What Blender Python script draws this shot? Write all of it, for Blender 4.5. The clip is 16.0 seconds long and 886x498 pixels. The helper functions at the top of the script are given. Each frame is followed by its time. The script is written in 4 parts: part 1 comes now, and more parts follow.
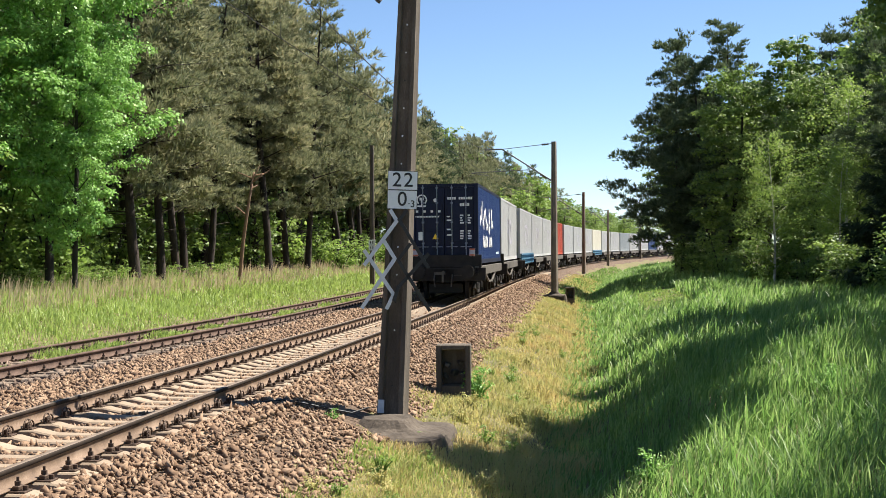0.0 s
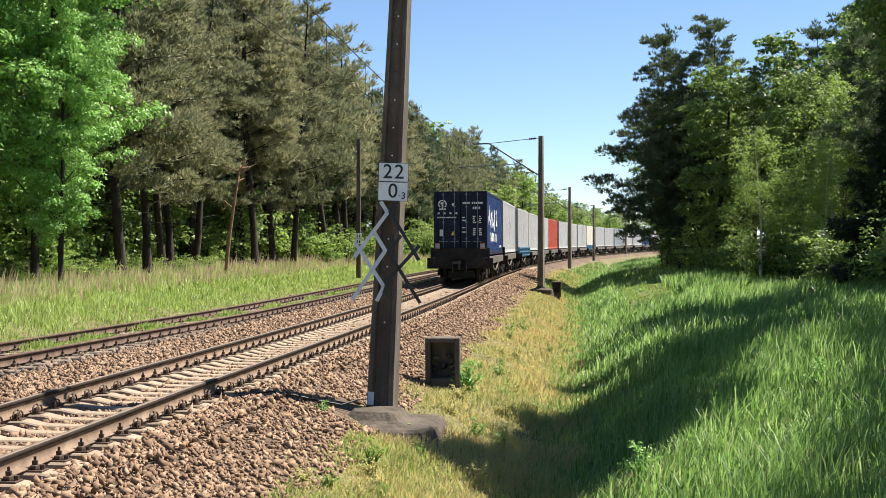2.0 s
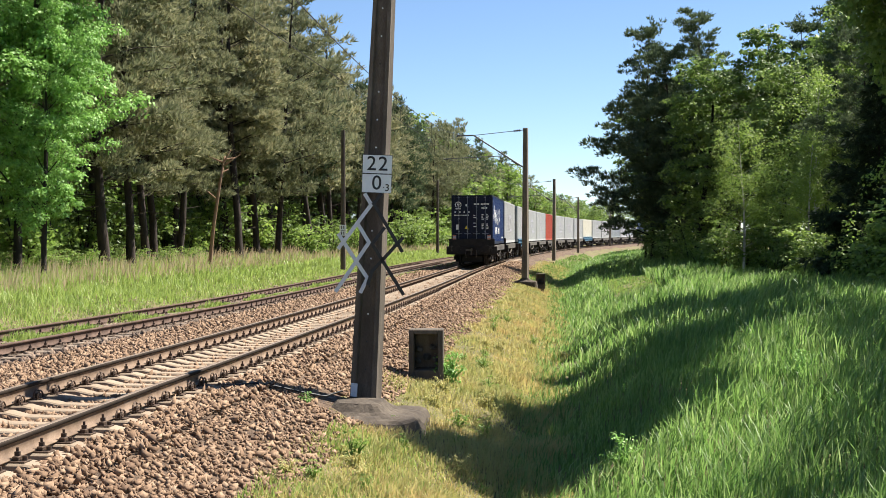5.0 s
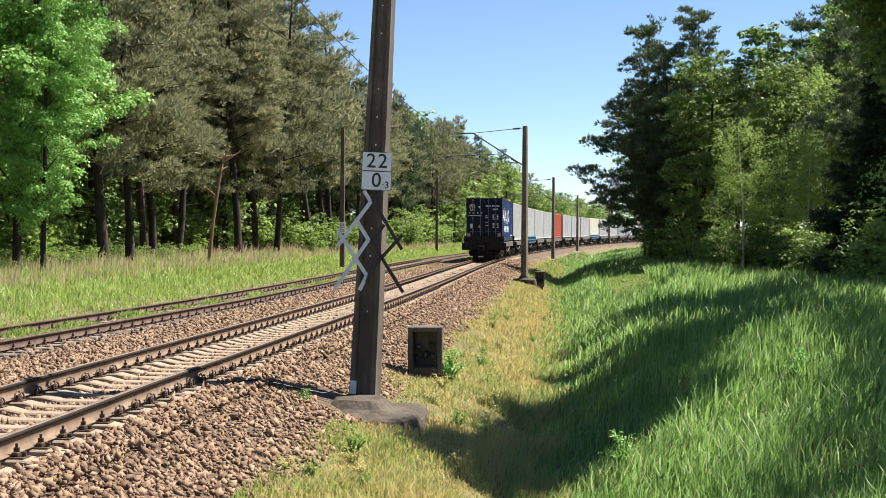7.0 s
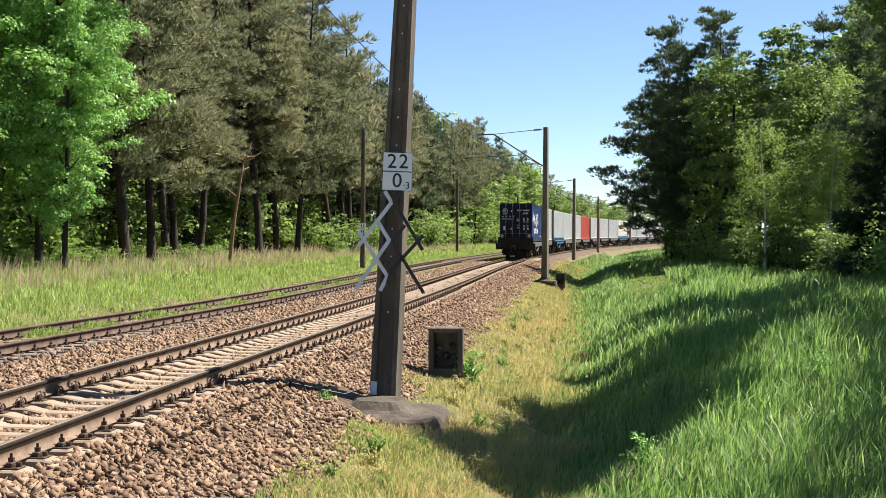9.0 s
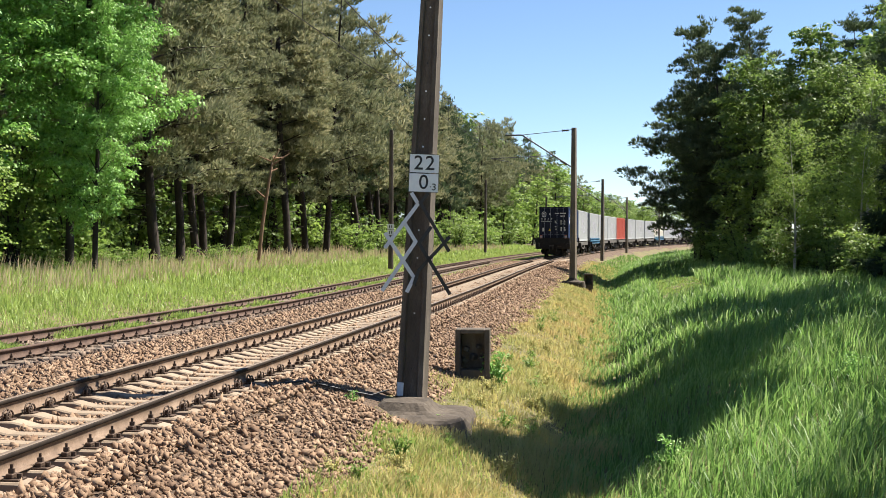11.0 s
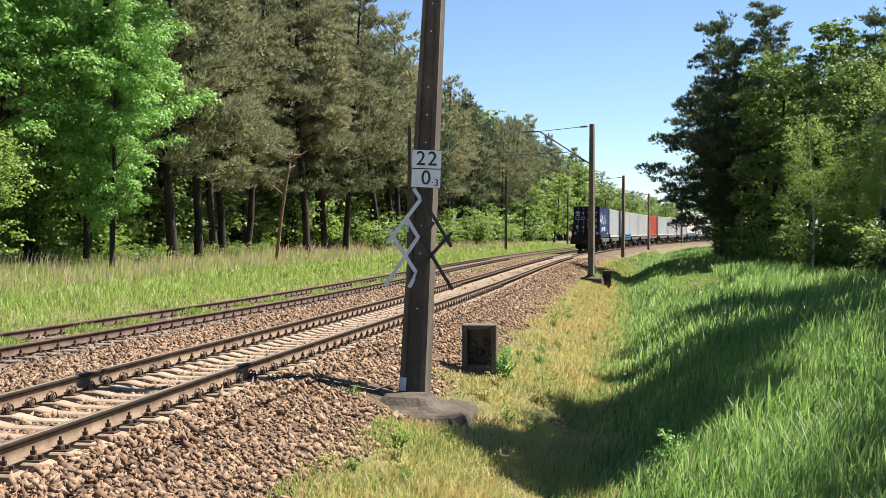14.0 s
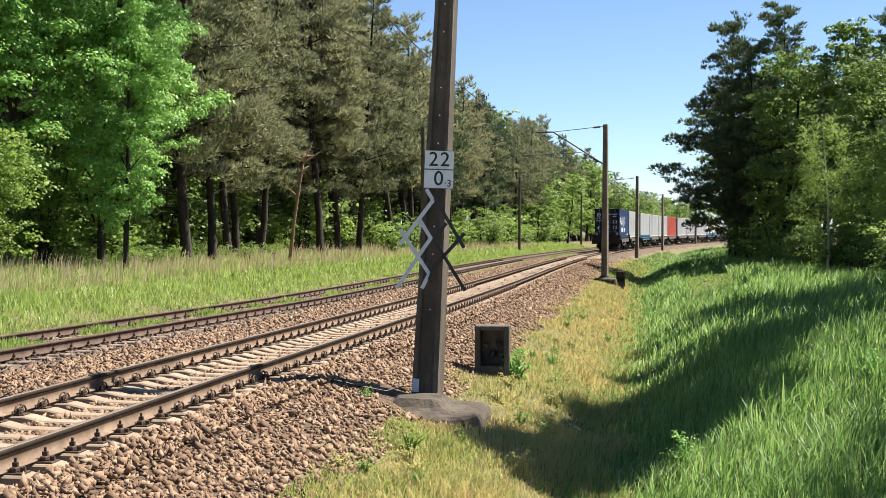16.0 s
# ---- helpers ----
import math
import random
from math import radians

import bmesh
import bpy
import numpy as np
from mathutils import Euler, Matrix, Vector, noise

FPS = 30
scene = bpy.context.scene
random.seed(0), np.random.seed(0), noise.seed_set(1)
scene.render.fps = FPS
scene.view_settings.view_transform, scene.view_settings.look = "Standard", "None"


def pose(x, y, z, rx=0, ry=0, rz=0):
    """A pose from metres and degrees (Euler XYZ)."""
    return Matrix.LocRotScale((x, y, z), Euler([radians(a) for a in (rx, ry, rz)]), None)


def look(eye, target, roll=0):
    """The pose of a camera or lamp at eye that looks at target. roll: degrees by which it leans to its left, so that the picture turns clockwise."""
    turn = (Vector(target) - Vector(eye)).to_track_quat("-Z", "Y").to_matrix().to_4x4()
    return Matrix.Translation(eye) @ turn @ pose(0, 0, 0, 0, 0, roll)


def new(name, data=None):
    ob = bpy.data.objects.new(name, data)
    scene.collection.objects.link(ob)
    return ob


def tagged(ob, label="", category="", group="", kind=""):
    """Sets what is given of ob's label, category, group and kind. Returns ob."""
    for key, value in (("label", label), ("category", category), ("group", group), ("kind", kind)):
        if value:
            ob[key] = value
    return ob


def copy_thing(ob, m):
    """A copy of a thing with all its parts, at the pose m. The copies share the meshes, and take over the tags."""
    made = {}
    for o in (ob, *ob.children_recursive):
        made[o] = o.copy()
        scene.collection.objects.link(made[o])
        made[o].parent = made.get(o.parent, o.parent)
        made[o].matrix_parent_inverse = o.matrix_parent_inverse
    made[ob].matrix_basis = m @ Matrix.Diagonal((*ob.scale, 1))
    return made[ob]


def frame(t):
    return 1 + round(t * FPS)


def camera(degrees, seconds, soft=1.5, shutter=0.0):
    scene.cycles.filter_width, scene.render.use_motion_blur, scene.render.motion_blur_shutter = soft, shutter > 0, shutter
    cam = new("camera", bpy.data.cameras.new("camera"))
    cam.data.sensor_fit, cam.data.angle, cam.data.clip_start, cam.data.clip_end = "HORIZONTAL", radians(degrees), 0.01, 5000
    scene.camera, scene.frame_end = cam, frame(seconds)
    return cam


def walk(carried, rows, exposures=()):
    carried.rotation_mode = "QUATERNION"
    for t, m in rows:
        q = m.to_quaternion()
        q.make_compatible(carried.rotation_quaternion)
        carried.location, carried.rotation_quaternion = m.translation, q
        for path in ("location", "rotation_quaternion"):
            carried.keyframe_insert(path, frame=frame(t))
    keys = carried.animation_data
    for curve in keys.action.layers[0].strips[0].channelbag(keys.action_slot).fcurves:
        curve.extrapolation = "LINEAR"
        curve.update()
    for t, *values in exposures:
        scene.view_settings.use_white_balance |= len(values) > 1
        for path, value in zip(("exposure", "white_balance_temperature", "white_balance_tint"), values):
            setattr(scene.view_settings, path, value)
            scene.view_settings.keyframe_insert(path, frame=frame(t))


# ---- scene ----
cam = camera(38.0, 16.0, soft=0.75)
PATH = [
    (0.0, -0.233, -0.002, 1.754, -2.438, -0.147, 0.487),
    (0.5, -0.235, -0.005, 1.747, -2.634, -0.153, 0.422),
    (1.0, -0.245, 0.018, 1.745, -2.811, -0.23, 0.345),
    (1.5, -0.285, 0.022, 1.724, -2.952, -0.304, 0.323),
    (2.0, -0.302, 0.027, 1.72, -3.09, -0.388, 0.26),
    (2.5, -0.303, 0.02, 1.723, -3.242, -0.465, 0.219),
    (3.0, -0.326, 0.023, 1.729, -3.386, -0.559, 0.149),
    (3.5, -0.331, 0.032, 1.728, -3.499, -0.624, 0.049),
    (4.0, -0.306, 0.013, 1.729, -3.573, -0.673, 0.094),
    (6.5, -0.285, -0.014, 1.72, -3.962, -0.854, -0.021),
    (7.0, -0.293, -0.013, 1.722, -3.807, -0.861, -0.067),
    (7.5, -0.29, -0.013, 1.726, -3.604, -0.851, -0.109),
    (8.0, -0.292, -0.006, 1.718, -3.377, -0.805, -0.099),
    (8.5, -0.294, 0.011, 1.715, -3.163, -0.792, -0.107),
    (9.0, -0.297, 0.039, 1.712, -2.902, -0.802, -0.131),
    (9.5, -0.3, 0.009, 1.711, -2.441, -0.809, -0.12),
    (12.0, -0.167, 0.016, 1.73, -1.493, -0.763, -0.084),
    (12.5, -0.065, 0.001, 1.705, -1.467, -0.765, -0.021),
    (13.0, -0.009, -0.006, 1.701, -1.411, -0.832, 0.009),
    (13.5, 0.011, -0.039, 1.703, -1.159, -0.845, -0.028),
    (14.0, 0.011, -0.037, 1.702, -0.589, -0.91, -0.026),
    (14.5, -0, 0, 1.7, 0, -0.915, 0),
    (15.0, 0.011, 0.013, 1.698, 0.121, -0.913, 0.005),
    (15.5, 0.013, -0.006, 1.703, 0.083, -0.933, -0.071),
    (16.0, 0.023, 0.002, 1.704, 0.014, -0.879, 0.001),
]
walk(cam, [(t, pose(x, y, z, 90 + pitch, roll, yaw)) for t, x, y, z, yaw, pitch, roll in PATH])

# ---- light ----
SUN_EL, SUN_AZ = 54.0, 61.0     # azimuth clockwise from +y (ahead), to the east side of the line
world = bpy.data.worlds.new("sky")
scene.world = world
world.use_nodes = True
wn = world.node_tree.nodes
sky = wn.new("ShaderNodeTexSky")
sky.sky_type, sky.sun_disc = "NISHITA", False
sky.sun_elevation, sky.sun_rotation = radians(SUN_EL), radians(SUN_AZ)
sky.air_density, sky.dust_density, sky.ozone_density = 0.85, 0.0, 4.0
sky.altitude = 1200
wn["Background"].inputs["Strength"].default_value = 0.06
world.node_tree.links.new(sky.outputs[0], wn["Background"].inputs["Color"])
sun_data = bpy.data.lights.new("sun", "SUN")
sun_data.energy, sun_data.angle, sun_data.color = 5.0, radians(0.53), (1.0, 0.94, 0.84)
sun = new("sun", sun_data)
el, az = radians(SUN_EL), radians(SUN_AZ)
SUN_DIR = Vector((math.sin(az) * math.cos(el), math.cos(az) * math.cos(el), math.sin(el)))
sun.matrix_world = look(SUN_DIR * 200, (0, 0, 0))
scene.view_settings.exposure = 1.40


# ---- the line's plan: u runs ahead, o to the right of the axis ----
U = np.arange(-80.0, 900.0, 0.25)
SLOPE = np.interp(U, [25, 40, 57, 70, 84, 98, 115, 135, 160, 190, 230, 280, 420, 900],
                  [.1668, .1591, .1523, .1618, .1705, .1856, .2021, .2213, .2485, .2801, .3355, .3679, .5477, .69])
XA = np.cumsum(SLOPE) * 0.25
XA += -5.814 - np.interp(0, U, XA)
SA = np.cumsum(np.sqrt(1 + SLOPE ** 2) * 0.25)
SA -= np.interp(0, U, SA)


def grade(u):
    return np.interp(u, [15, 31.5, 45, 57, 84, 115, 150, 200, 400], [0, -.10, -.17, -.22, -.296, -.40, -.485, -.584, -.746])


def plan(u, o):
    """x, y of the place o metres right of the axis at u."""
    m = np.interp(u, U, SLOPE)
    n = np.sqrt(1 + m * m)
    return np.interp(u, U, XA) + o / n, u - o * m / n


def at_s(s):
    """u at the length s along the axis."""
    return np.interp(s, SA, U)


def heading(u):
    return -math.degrees(math.atan(float(np.interp(u, U, SLOPE))))


PROFILE_O = [-400, -60, -25, -15, -10, -7.6, -6.6, -5.9, -3.7, -2.9, 1.55, 2.1, 2.75, 3.4, 4.2, 4.65, 5.1, 5.5, 6.2, 7.0, 9.0, 12.0, 16.0, 25, 60, 400]
PROFILE_Z = [3.0, 1.2, .75, .45, .1, -.14, -.26, -.36, -.37, -.26, -.26, -.42, -.66, -.78, -1.1, -1.38, -1.5, -1.46, -1.16, -.85, -.5, -.25, -.05, .3, 1.2, 3.0]


def wobble(x, y):
    return (0.06 * np.sin(0.83 * x + 0.31 * y + 1.0) * np.sin(0.37 * x - 0.71 * y) + 0.035 * np.sin(2.1 * x + 1.3) * np.sin(1.7 * y + 0.4)
            + 0.012 * np.sin(5.3 * x + 2.0 * y) * np.sin(4.1 * y - 1.0 * x))


def ground_z(u, o):
    x, y = plan(u, o)
    far = np.clip((np.abs(np.asarray(o) + 2) - 4.4) / 2.0, 0, 1)
    return np.interp(o, PROFILE_O, PROFILE_Z) + grade(u) + far * wobble(x, y)


# ---- mesh helpers ----
def mesh_np(name, verts, faces, mats=(), idx=None, smooth=False):
    """A mesh from arrays of places and of faces with one number of corners."""
    verts, faces = np.asarray(verts, np.float32), np.asarray(faces, np.int32)
    me = bpy.data.meshes.new(name)
    k = faces.shape[1]
    me.vertices.add(len(verts))
    me.vertices.foreach_set("co", verts.ravel())
    me.loops.add(faces.size)
    me.loops.foreach_set("vertex_index", faces.ravel())
    me.polygons.add(len(faces))
    me.polygons.foreach_set("loop_start", np.arange(0, faces.size, k, dtype=np.int32))
    if smooth:
        me.polygons.foreach_set("use_smooth", np.ones(len(faces), bool))
    for m in mats:
        me.materials.append(m)
    if idx is not None:
        me.polygons.foreach_set("material_index", np.asarray(idx, np.int32))
    me.update(calc_edges=True)
    return me


def bm_mesh(name, bm, material, smooth=False):
    me = bpy.data.meshes.new(name)
    bm.normal_update()
    bm.to_mesh(me)
    bm.free()
    me.materials.append(material)
    if smooth:
        me.polygons.foreach_set("use_smooth", np.ones(len(me.polygons), bool))
    return me


def part(name, bm, material, parent, label="", smooth=False, m=None):
    """Links a bmesh, or a mesh, as one mesh object under a thing or a part."""
    me = bm if isinstance(bm, bpy.types.Mesh) else bm_mesh(name, bm, material, smooth)
    ob = new(name, me)
    ob.parent = parent
    if m is not None:
        ob.matrix_basis = m
    return tagged(ob, label)


def thing(name, m, label, category, group="", kind=""):
    ob = new(name)
    ob.empty_display_size = 0.2
    ob.matrix_basis = m
    return tagged(ob, label, category, group, kind)


def box(bm, x0, x1, y0, y1, z0, z1, bevel=0.0, m=None):
    vs = bmesh.ops.create_cube(bm, size=1)["verts"]
    for v in vs:
        v.co = Vector((x0 + (v.co.x + .5) * (x1 - x0), y0 + (v.co.y + .5) * (y1 - y0), z0 + (v.co.z + .5) * (z1 - z0)))
    if m is not None:
        bmesh.ops.transform(bm, matrix=m, verts=vs)
    if bevel:
        es = list({e for v in vs for e in v.link_edges})
        bmesh.ops.bevel(bm, geom=es, offset=bevel, segments=1, affect="EDGES", clamp_overlap=True)
    return bm


def rod(bm, a, b, r, seg=8, r2=None):
    a, b = Vector(a), Vector(b)
    d = b - a
    m = Matrix.Translation((a + b) / 2) @ d.to_track_quat("Z", "Y").to_matrix().to_4x4()
    bmesh.ops.create_cone(bm, cap_ends=True, segments=seg, radius1=r, radius2=r if r2 is None else r2, depth=d.length, matrix=m)
    return bm


def bar(bm, a, b, w, t, up=(0, 1, 0)):
    """A flat bar from a to b, w wide, t thick along up."""
    a, b, up = Vector(a), Vector(b), Vector(up).normalized()
    d = (b - a).normalized()
    side = d.cross(up).normalized()
    vs = [bm.verts.new(p + side * (w / 2 * sx) + up * (t / 2 * sy)) for p in (a, b) for sx, sy in ((-1, -1), (1, -1), (1, 1), (-1, 1))]
    for f in ((0, 1, 2, 3), (7, 6, 5, 4), (0, 4, 5, 1), (1, 5, 6, 2), (2, 6, 7, 3), (3, 7, 4, 0)):
        bm.faces.new([vs[i] for i in f])
    return bm


def trunk_bm(bm, pts, radii, seg=8):
    rings = []
    for i, (p, r) in enumerate(zip(pts, radii)):
        q = pts[min(i + 1, len(pts) - 1)] - pts[max(i - 1, 0)]
        m = q.to_track_quat("Z", "Y").to_matrix()
        rings.append([bm.verts.new(p + m @ Vector((math.cos(2 * math.pi * k / seg) * r, math.sin(2 * math.pi * k / seg) * r, 0))) for k in range(seg)])
    for a, b in zip(rings, rings[1:]):
        for k in range(seg):
            bm.faces.new((a[k], a[(k + 1) % seg], b[(k + 1) % seg], b[k]))
    bm.faces.new(rings[-1])


# ---- materials ----
def material(name, stops, scale=4.0, rough=0.8, metal=0.0, bump=0.3, detail=8.0, fine=60.0, island=0.0, translucent=0.0, spec=0.4, stretch=(1, 1, 1), obj_random=0.0, bump_dist=0.02):
    """A surface of two scales of noise between colour stops; island: share of the variation that goes piece by piece."""
    mat = bpy.data.materials.new(name)
    mat.use_nodes = True
    nt = mat.node_tree
    n, l = nt.nodes, nt.links
    bsdf, out = n["Principled BSDF"], n["Material Output"]
    co = n.new("ShaderNodeTexCoord")
    mp = n.new("ShaderNodeMapping")
    mp.inputs["Scale"].default_value = stretch
    l.new(co.outputs["Object"], mp.inputs[0])
    a = n.new("ShaderNodeTexNoise")
    a.inputs["Scale"].default_value, a.inputs["Detail"].default_value, a.inputs["Roughness"].default_value = scale, detail, .65
    b = n.new("ShaderNodeTexNoise")
    b.inputs["Scale"].default_value, b.inputs["Detail"].default_value = fine, 4.0
    l.new(mp.outputs[0], a.inputs["Vector"])
    l.new(mp.outputs[0], b.inputs["Vector"])
    mix = n.new("ShaderNodeMath")
    mix.operation = "MULTIPLY_ADD"
    mix.inputs[1].default_value = 0.35
    sub = n.new("ShaderNodeMath")
    sub.operation = "MULTIPLY_ADD"
    sub.inputs[1].default_value, sub.inputs[2].default_value = 1.0, -0.175
    l.new(a.outputs["Fac"], sub.inputs[0])
    l.new(b.outputs["Fac"], mix.inputs[0])
    l.new(sub.outputs[0], mix.inputs[2])
    fac = mix.outputs[0]
    for share, kind in ((island, "geo"), (obj_random, "obj")):
        if share:
            g = n.new("ShaderNodeNewGeometry") if kind == "geo" else n.new("ShaderNodeObjectInfo")
            mm = n.new("ShaderNodeMix")
            mm.inputs[0].default_value = share
            l.new(fac, mm.inputs[2])
            l.new(g.outputs["Random Per Island" if kind == "geo" else "Random"], mm.inputs[3])
            fac = mm.outputs[0]
    ramp = n.new("ShaderNodeValToRGB")
    while len(ramp.color_ramp.elements) > 1:
        ramp.color_ramp.elements.remove(ramp.color_ramp.elements[0])
    lo, hi = (0.05, 0.95) if (island or obj_random) else (0.28, 0.72)
    for i, c in enumerate(stops):
        p = lo + (hi - lo) * i / max(1, len(stops) - 1)
        e = ramp.color_ramp.elements[0] if i == 0 else ramp.color_ramp.elements.new(p)
        e.position = p
        e.color = (*c, 1)
    l.new(fac, ramp.inputs[0])
    l.new(ramp.outputs[0], bsdf.inputs["Base Color"])
    bsdf.inputs["Roughness"].default_value, bsdf.inputs["Metallic"].default_value = rough, metal
    bsdf.inputs["Specular IOR Level"].default_value = spec
    if bump:
        bp = n.new("ShaderNodeBump")
        bp.inputs["Strength"].default_value, bp.inputs["Distance"].default_value = bump, bump_dist
        l.new(mix.outputs[0], bp.inputs["Height"])
        l.new(bp.outputs[0], bsdf.inputs["Normal"])
    if translucent:
        tr = n.new("ShaderNodeBsdfTranslucent")
        l.new(ramp.outputs[0], tr.inputs["Color"])
        ms = n.new("ShaderNodeMixShader")
        ms.inputs[0].default_value = translucent
        l.new(bsdf.outputs[0], ms.inputs[1])
        l.new(tr.outputs[0], ms.inputs[2])
        l.new(ms.outputs[0], out.inputs["Surface"])
    return mat


M_SOIL = material("soil_and_turf", [(0.07, 0.06, 0.025), (0.12, 0.105, 0.04), (0.17, 0.14, 0.065)], 1.2, .95, bump=.3, fine=14)
M_BED = material("ballast_bed", [(0.045, 0.029, 0.019), (0.1, 0.064, 0.041), (0.155, 0.105, 0.07)], 6, .95, bump=1.0, fine=28, bump_dist=.06)
M_STONE = material("crushed_stone", [(0.085, 0.048, 0.03), (0.165, 0.1, 0.06), (0.26, 0.168, 0.105), (0.37, 0.265, 0.18)], 9, .9, bump=.4, island=0.6)
M_OLD_STONE = material("dirty_crushed_stone", [(.085, .058, .042), (.16, .11, .08), (.26, .19, .14)], 9, .95, bump=.4, island=.7)
M_SLEEPER = material("weathered_concrete", [(0.17, 0.125, 0.085), (0.27, 0.205, 0.145), (0.36, 0.285, 0.21)], 5, .9, bump=.35, obj_random=.25)
M_OLD_SLEEPER = material("old_sleeper_timber", [(.10, .075, .055), (.19, .145, .11), (.27, .21, .16)], 5, .95, bump=.5, obj_random=.3)
M_RAIL = material("rusty_rail_side", [(0.1, 0.065, 0.043), (0.18, 0.12, 0.08), (0.26, 0.185, 0.13)], 3, .75, .15, bump=.25)
M_RAILTOP = material("worn_rail_head", [(0.15, 0.11, 0.08), (0.24, 0.18, 0.135)], 4, .6, .2, bump=.05, stretch=(1, 1, 1))
# near-black sides and undersides of the main rails' heads
M_HEAD_DARK = material("dark_rail_head_side", [(.016, .011, .008), (.04, .028, .02)], 5, .8, 0.0, bump=.2, spec=.2)
M_OLD_RAIL = material("rust_brown_rail", [(0.05, 0.03, 0.022), (0.095, 0.058, 0.042), (0.15, 0.095, 0.07)], 3, .85, .1, bump=.3)
M_CLIP = material("rusty_fastening", [(.05, .034, .025), (.11, .07, .048)], 12, .7, .4, bump=.3)
# one concrete in two tones: M_POLE holds the near mast's shade
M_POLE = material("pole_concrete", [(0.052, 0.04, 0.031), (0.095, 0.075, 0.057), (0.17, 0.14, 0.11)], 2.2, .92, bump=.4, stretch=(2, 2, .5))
# paler copy, with the light on the far masts put into its colour
M_MAST = material("lit_mast_concrete", [(.10, .08, .062), (.17, .14, .11), (.25, .21, .17)], 2.2, .92, bump=.4, stretch=(2, 2, .5))
M_FOUND = material("foundation_concrete", [(0.035, 0.027, 0.02), (0.07, 0.054, 0.04), (0.115, 0.092, 0.07)], 3, .95, bump=.45, fine=25, bump_dist=.04)
M_STEEL = material("dark_galvanised_steel", [(.07, .07, .07), (.13, .13, .13)], 8, .55, .7, bump=.1)
M_WIRE = material("copper_wire", [(.03, .03, .032), (.06, .055, .05)], 8, .6, .5, bump=0)
M_SIGN = material("white_sign_enamel", [(.68, .70, .71), (.80, .81, .81)], 5, .45, bump=.03)
M_BLACK = material("black_paint", [(.012, .012, .013), (.03, .03, .03)], 6, .5, bump=.1)
M_GREYBAR = material("pale_grey_paint", [(.50, .52, .56), (.66, .68, .71)], 7, .55, bump=.1)


# ---- ground: one sheet to the horizon ----
def build_ground():
    us = np.concatenate([np.arange(-60, 8, 4), np.arange(8, 40, .35), np.arange(40, 100, 1.0), np.arange(100, 260, 5), np.arange(260, 880, 40)])
    os_ = np.concatenate([[-400, -250, -150, -90, -60, -45, -35], np.arange(-28, -10, 1.5), np.arange(-10, 12, .22), np.arange(12, 28, 1.0), [30, 38, 50, 70, 100, 160, 260, 400]])
    uu, oo = np.meshgrid(us, os_, indexing="ij")
    x, y = plan(uu, oo)
    z = ground_z(uu, oo)
    v = np.stack([x, y, z], -1).reshape(-1, 3)
    n, m = len(us), len(os_)
    i = (np.arange(n - 1)[:, None] * m + np.arange(m - 1)).ravel()
    f = np.stack([i, i + m, i + m + 1, i + 1], 1)
    uc, oc = uu[:-1, :-1].ravel(), oo[:-1, :-1].ravel()
    edge = 2.55 + .25 * np.sin(uc * 1.7) + .15 * np.sin(uc * 4.1)
    bed = (oc < edge) & (oc > np.interp(uc, [20, 45, 62], [-6.3, -6.3, -2.6]))
    me = mesh_np("ground", v, f[:, ::-1], (M_SOIL, M_BED), bed.astype(int), smooth=True)
    tagged(new("ground", me), "grassy trackside ground with a gravel railway bed", "ground", kind="structure")


build_ground()


# ---- tracks ----
RAIL_SECTION = [(-.0625, -.172), (.0625, -.172), (.0625, -.160), (.012, -.142), (.009, -.050), (.034, -.036), (.036, -.008), (.028, 0), (-.028, 0), (-.036, -.008),
                (-.034, -.036), (-.009, -.050), (-.012, -.142), (-.0625, -.160)]


def shift(o, u):
    """The side track (o = None) drifts away from the main one."""
    return np.interp(u, [0, 19, 27, 36, 46, 70, 200], [-4.9, -4.93, -4.75, -4.5, -4.5, -4.65, -5.0]) + 0 * u if o is None else o + 0 * np.asarray(u, float)


def rail_mesh(name, o, u0, u1, dz, side, top, across, step=.6):
    us = np.arange(u0, u1 + .01, step)
    k = len(RAIL_SECTION)
    vs = np.zeros((len(us), k, 3))
    for j, (so, sz) in enumerate(RAIL_SECTION):
        x, y = plan(us, shift(o, us) + across + so)
        vs[:, j] = np.stack([x, y, grade(us) + dz + sz], 1)
    i = (np.arange(len(us) - 1)[:, None] * k + np.arange(k))
    nxt = (np.arange(len(us) - 1)[:, None] * k + (np.arange(k) + 1) % k)
    f = np.stack([i, i + k, nxt + k, nxt], -1).reshape(-1, 4)
    seg = np.tile(np.arange(k), len(us) - 1)
    idx = np.where(seg == 7, 1, np.where(np.isin(seg, (4, 5, 6, 8, 9, 10)), 2, 0))
    return mesh_np(name, vs.reshape(-1, 3), f[:, ::-1], (side, top, M_HEAD_DARK if top is M_RAILTOP else side), idx)


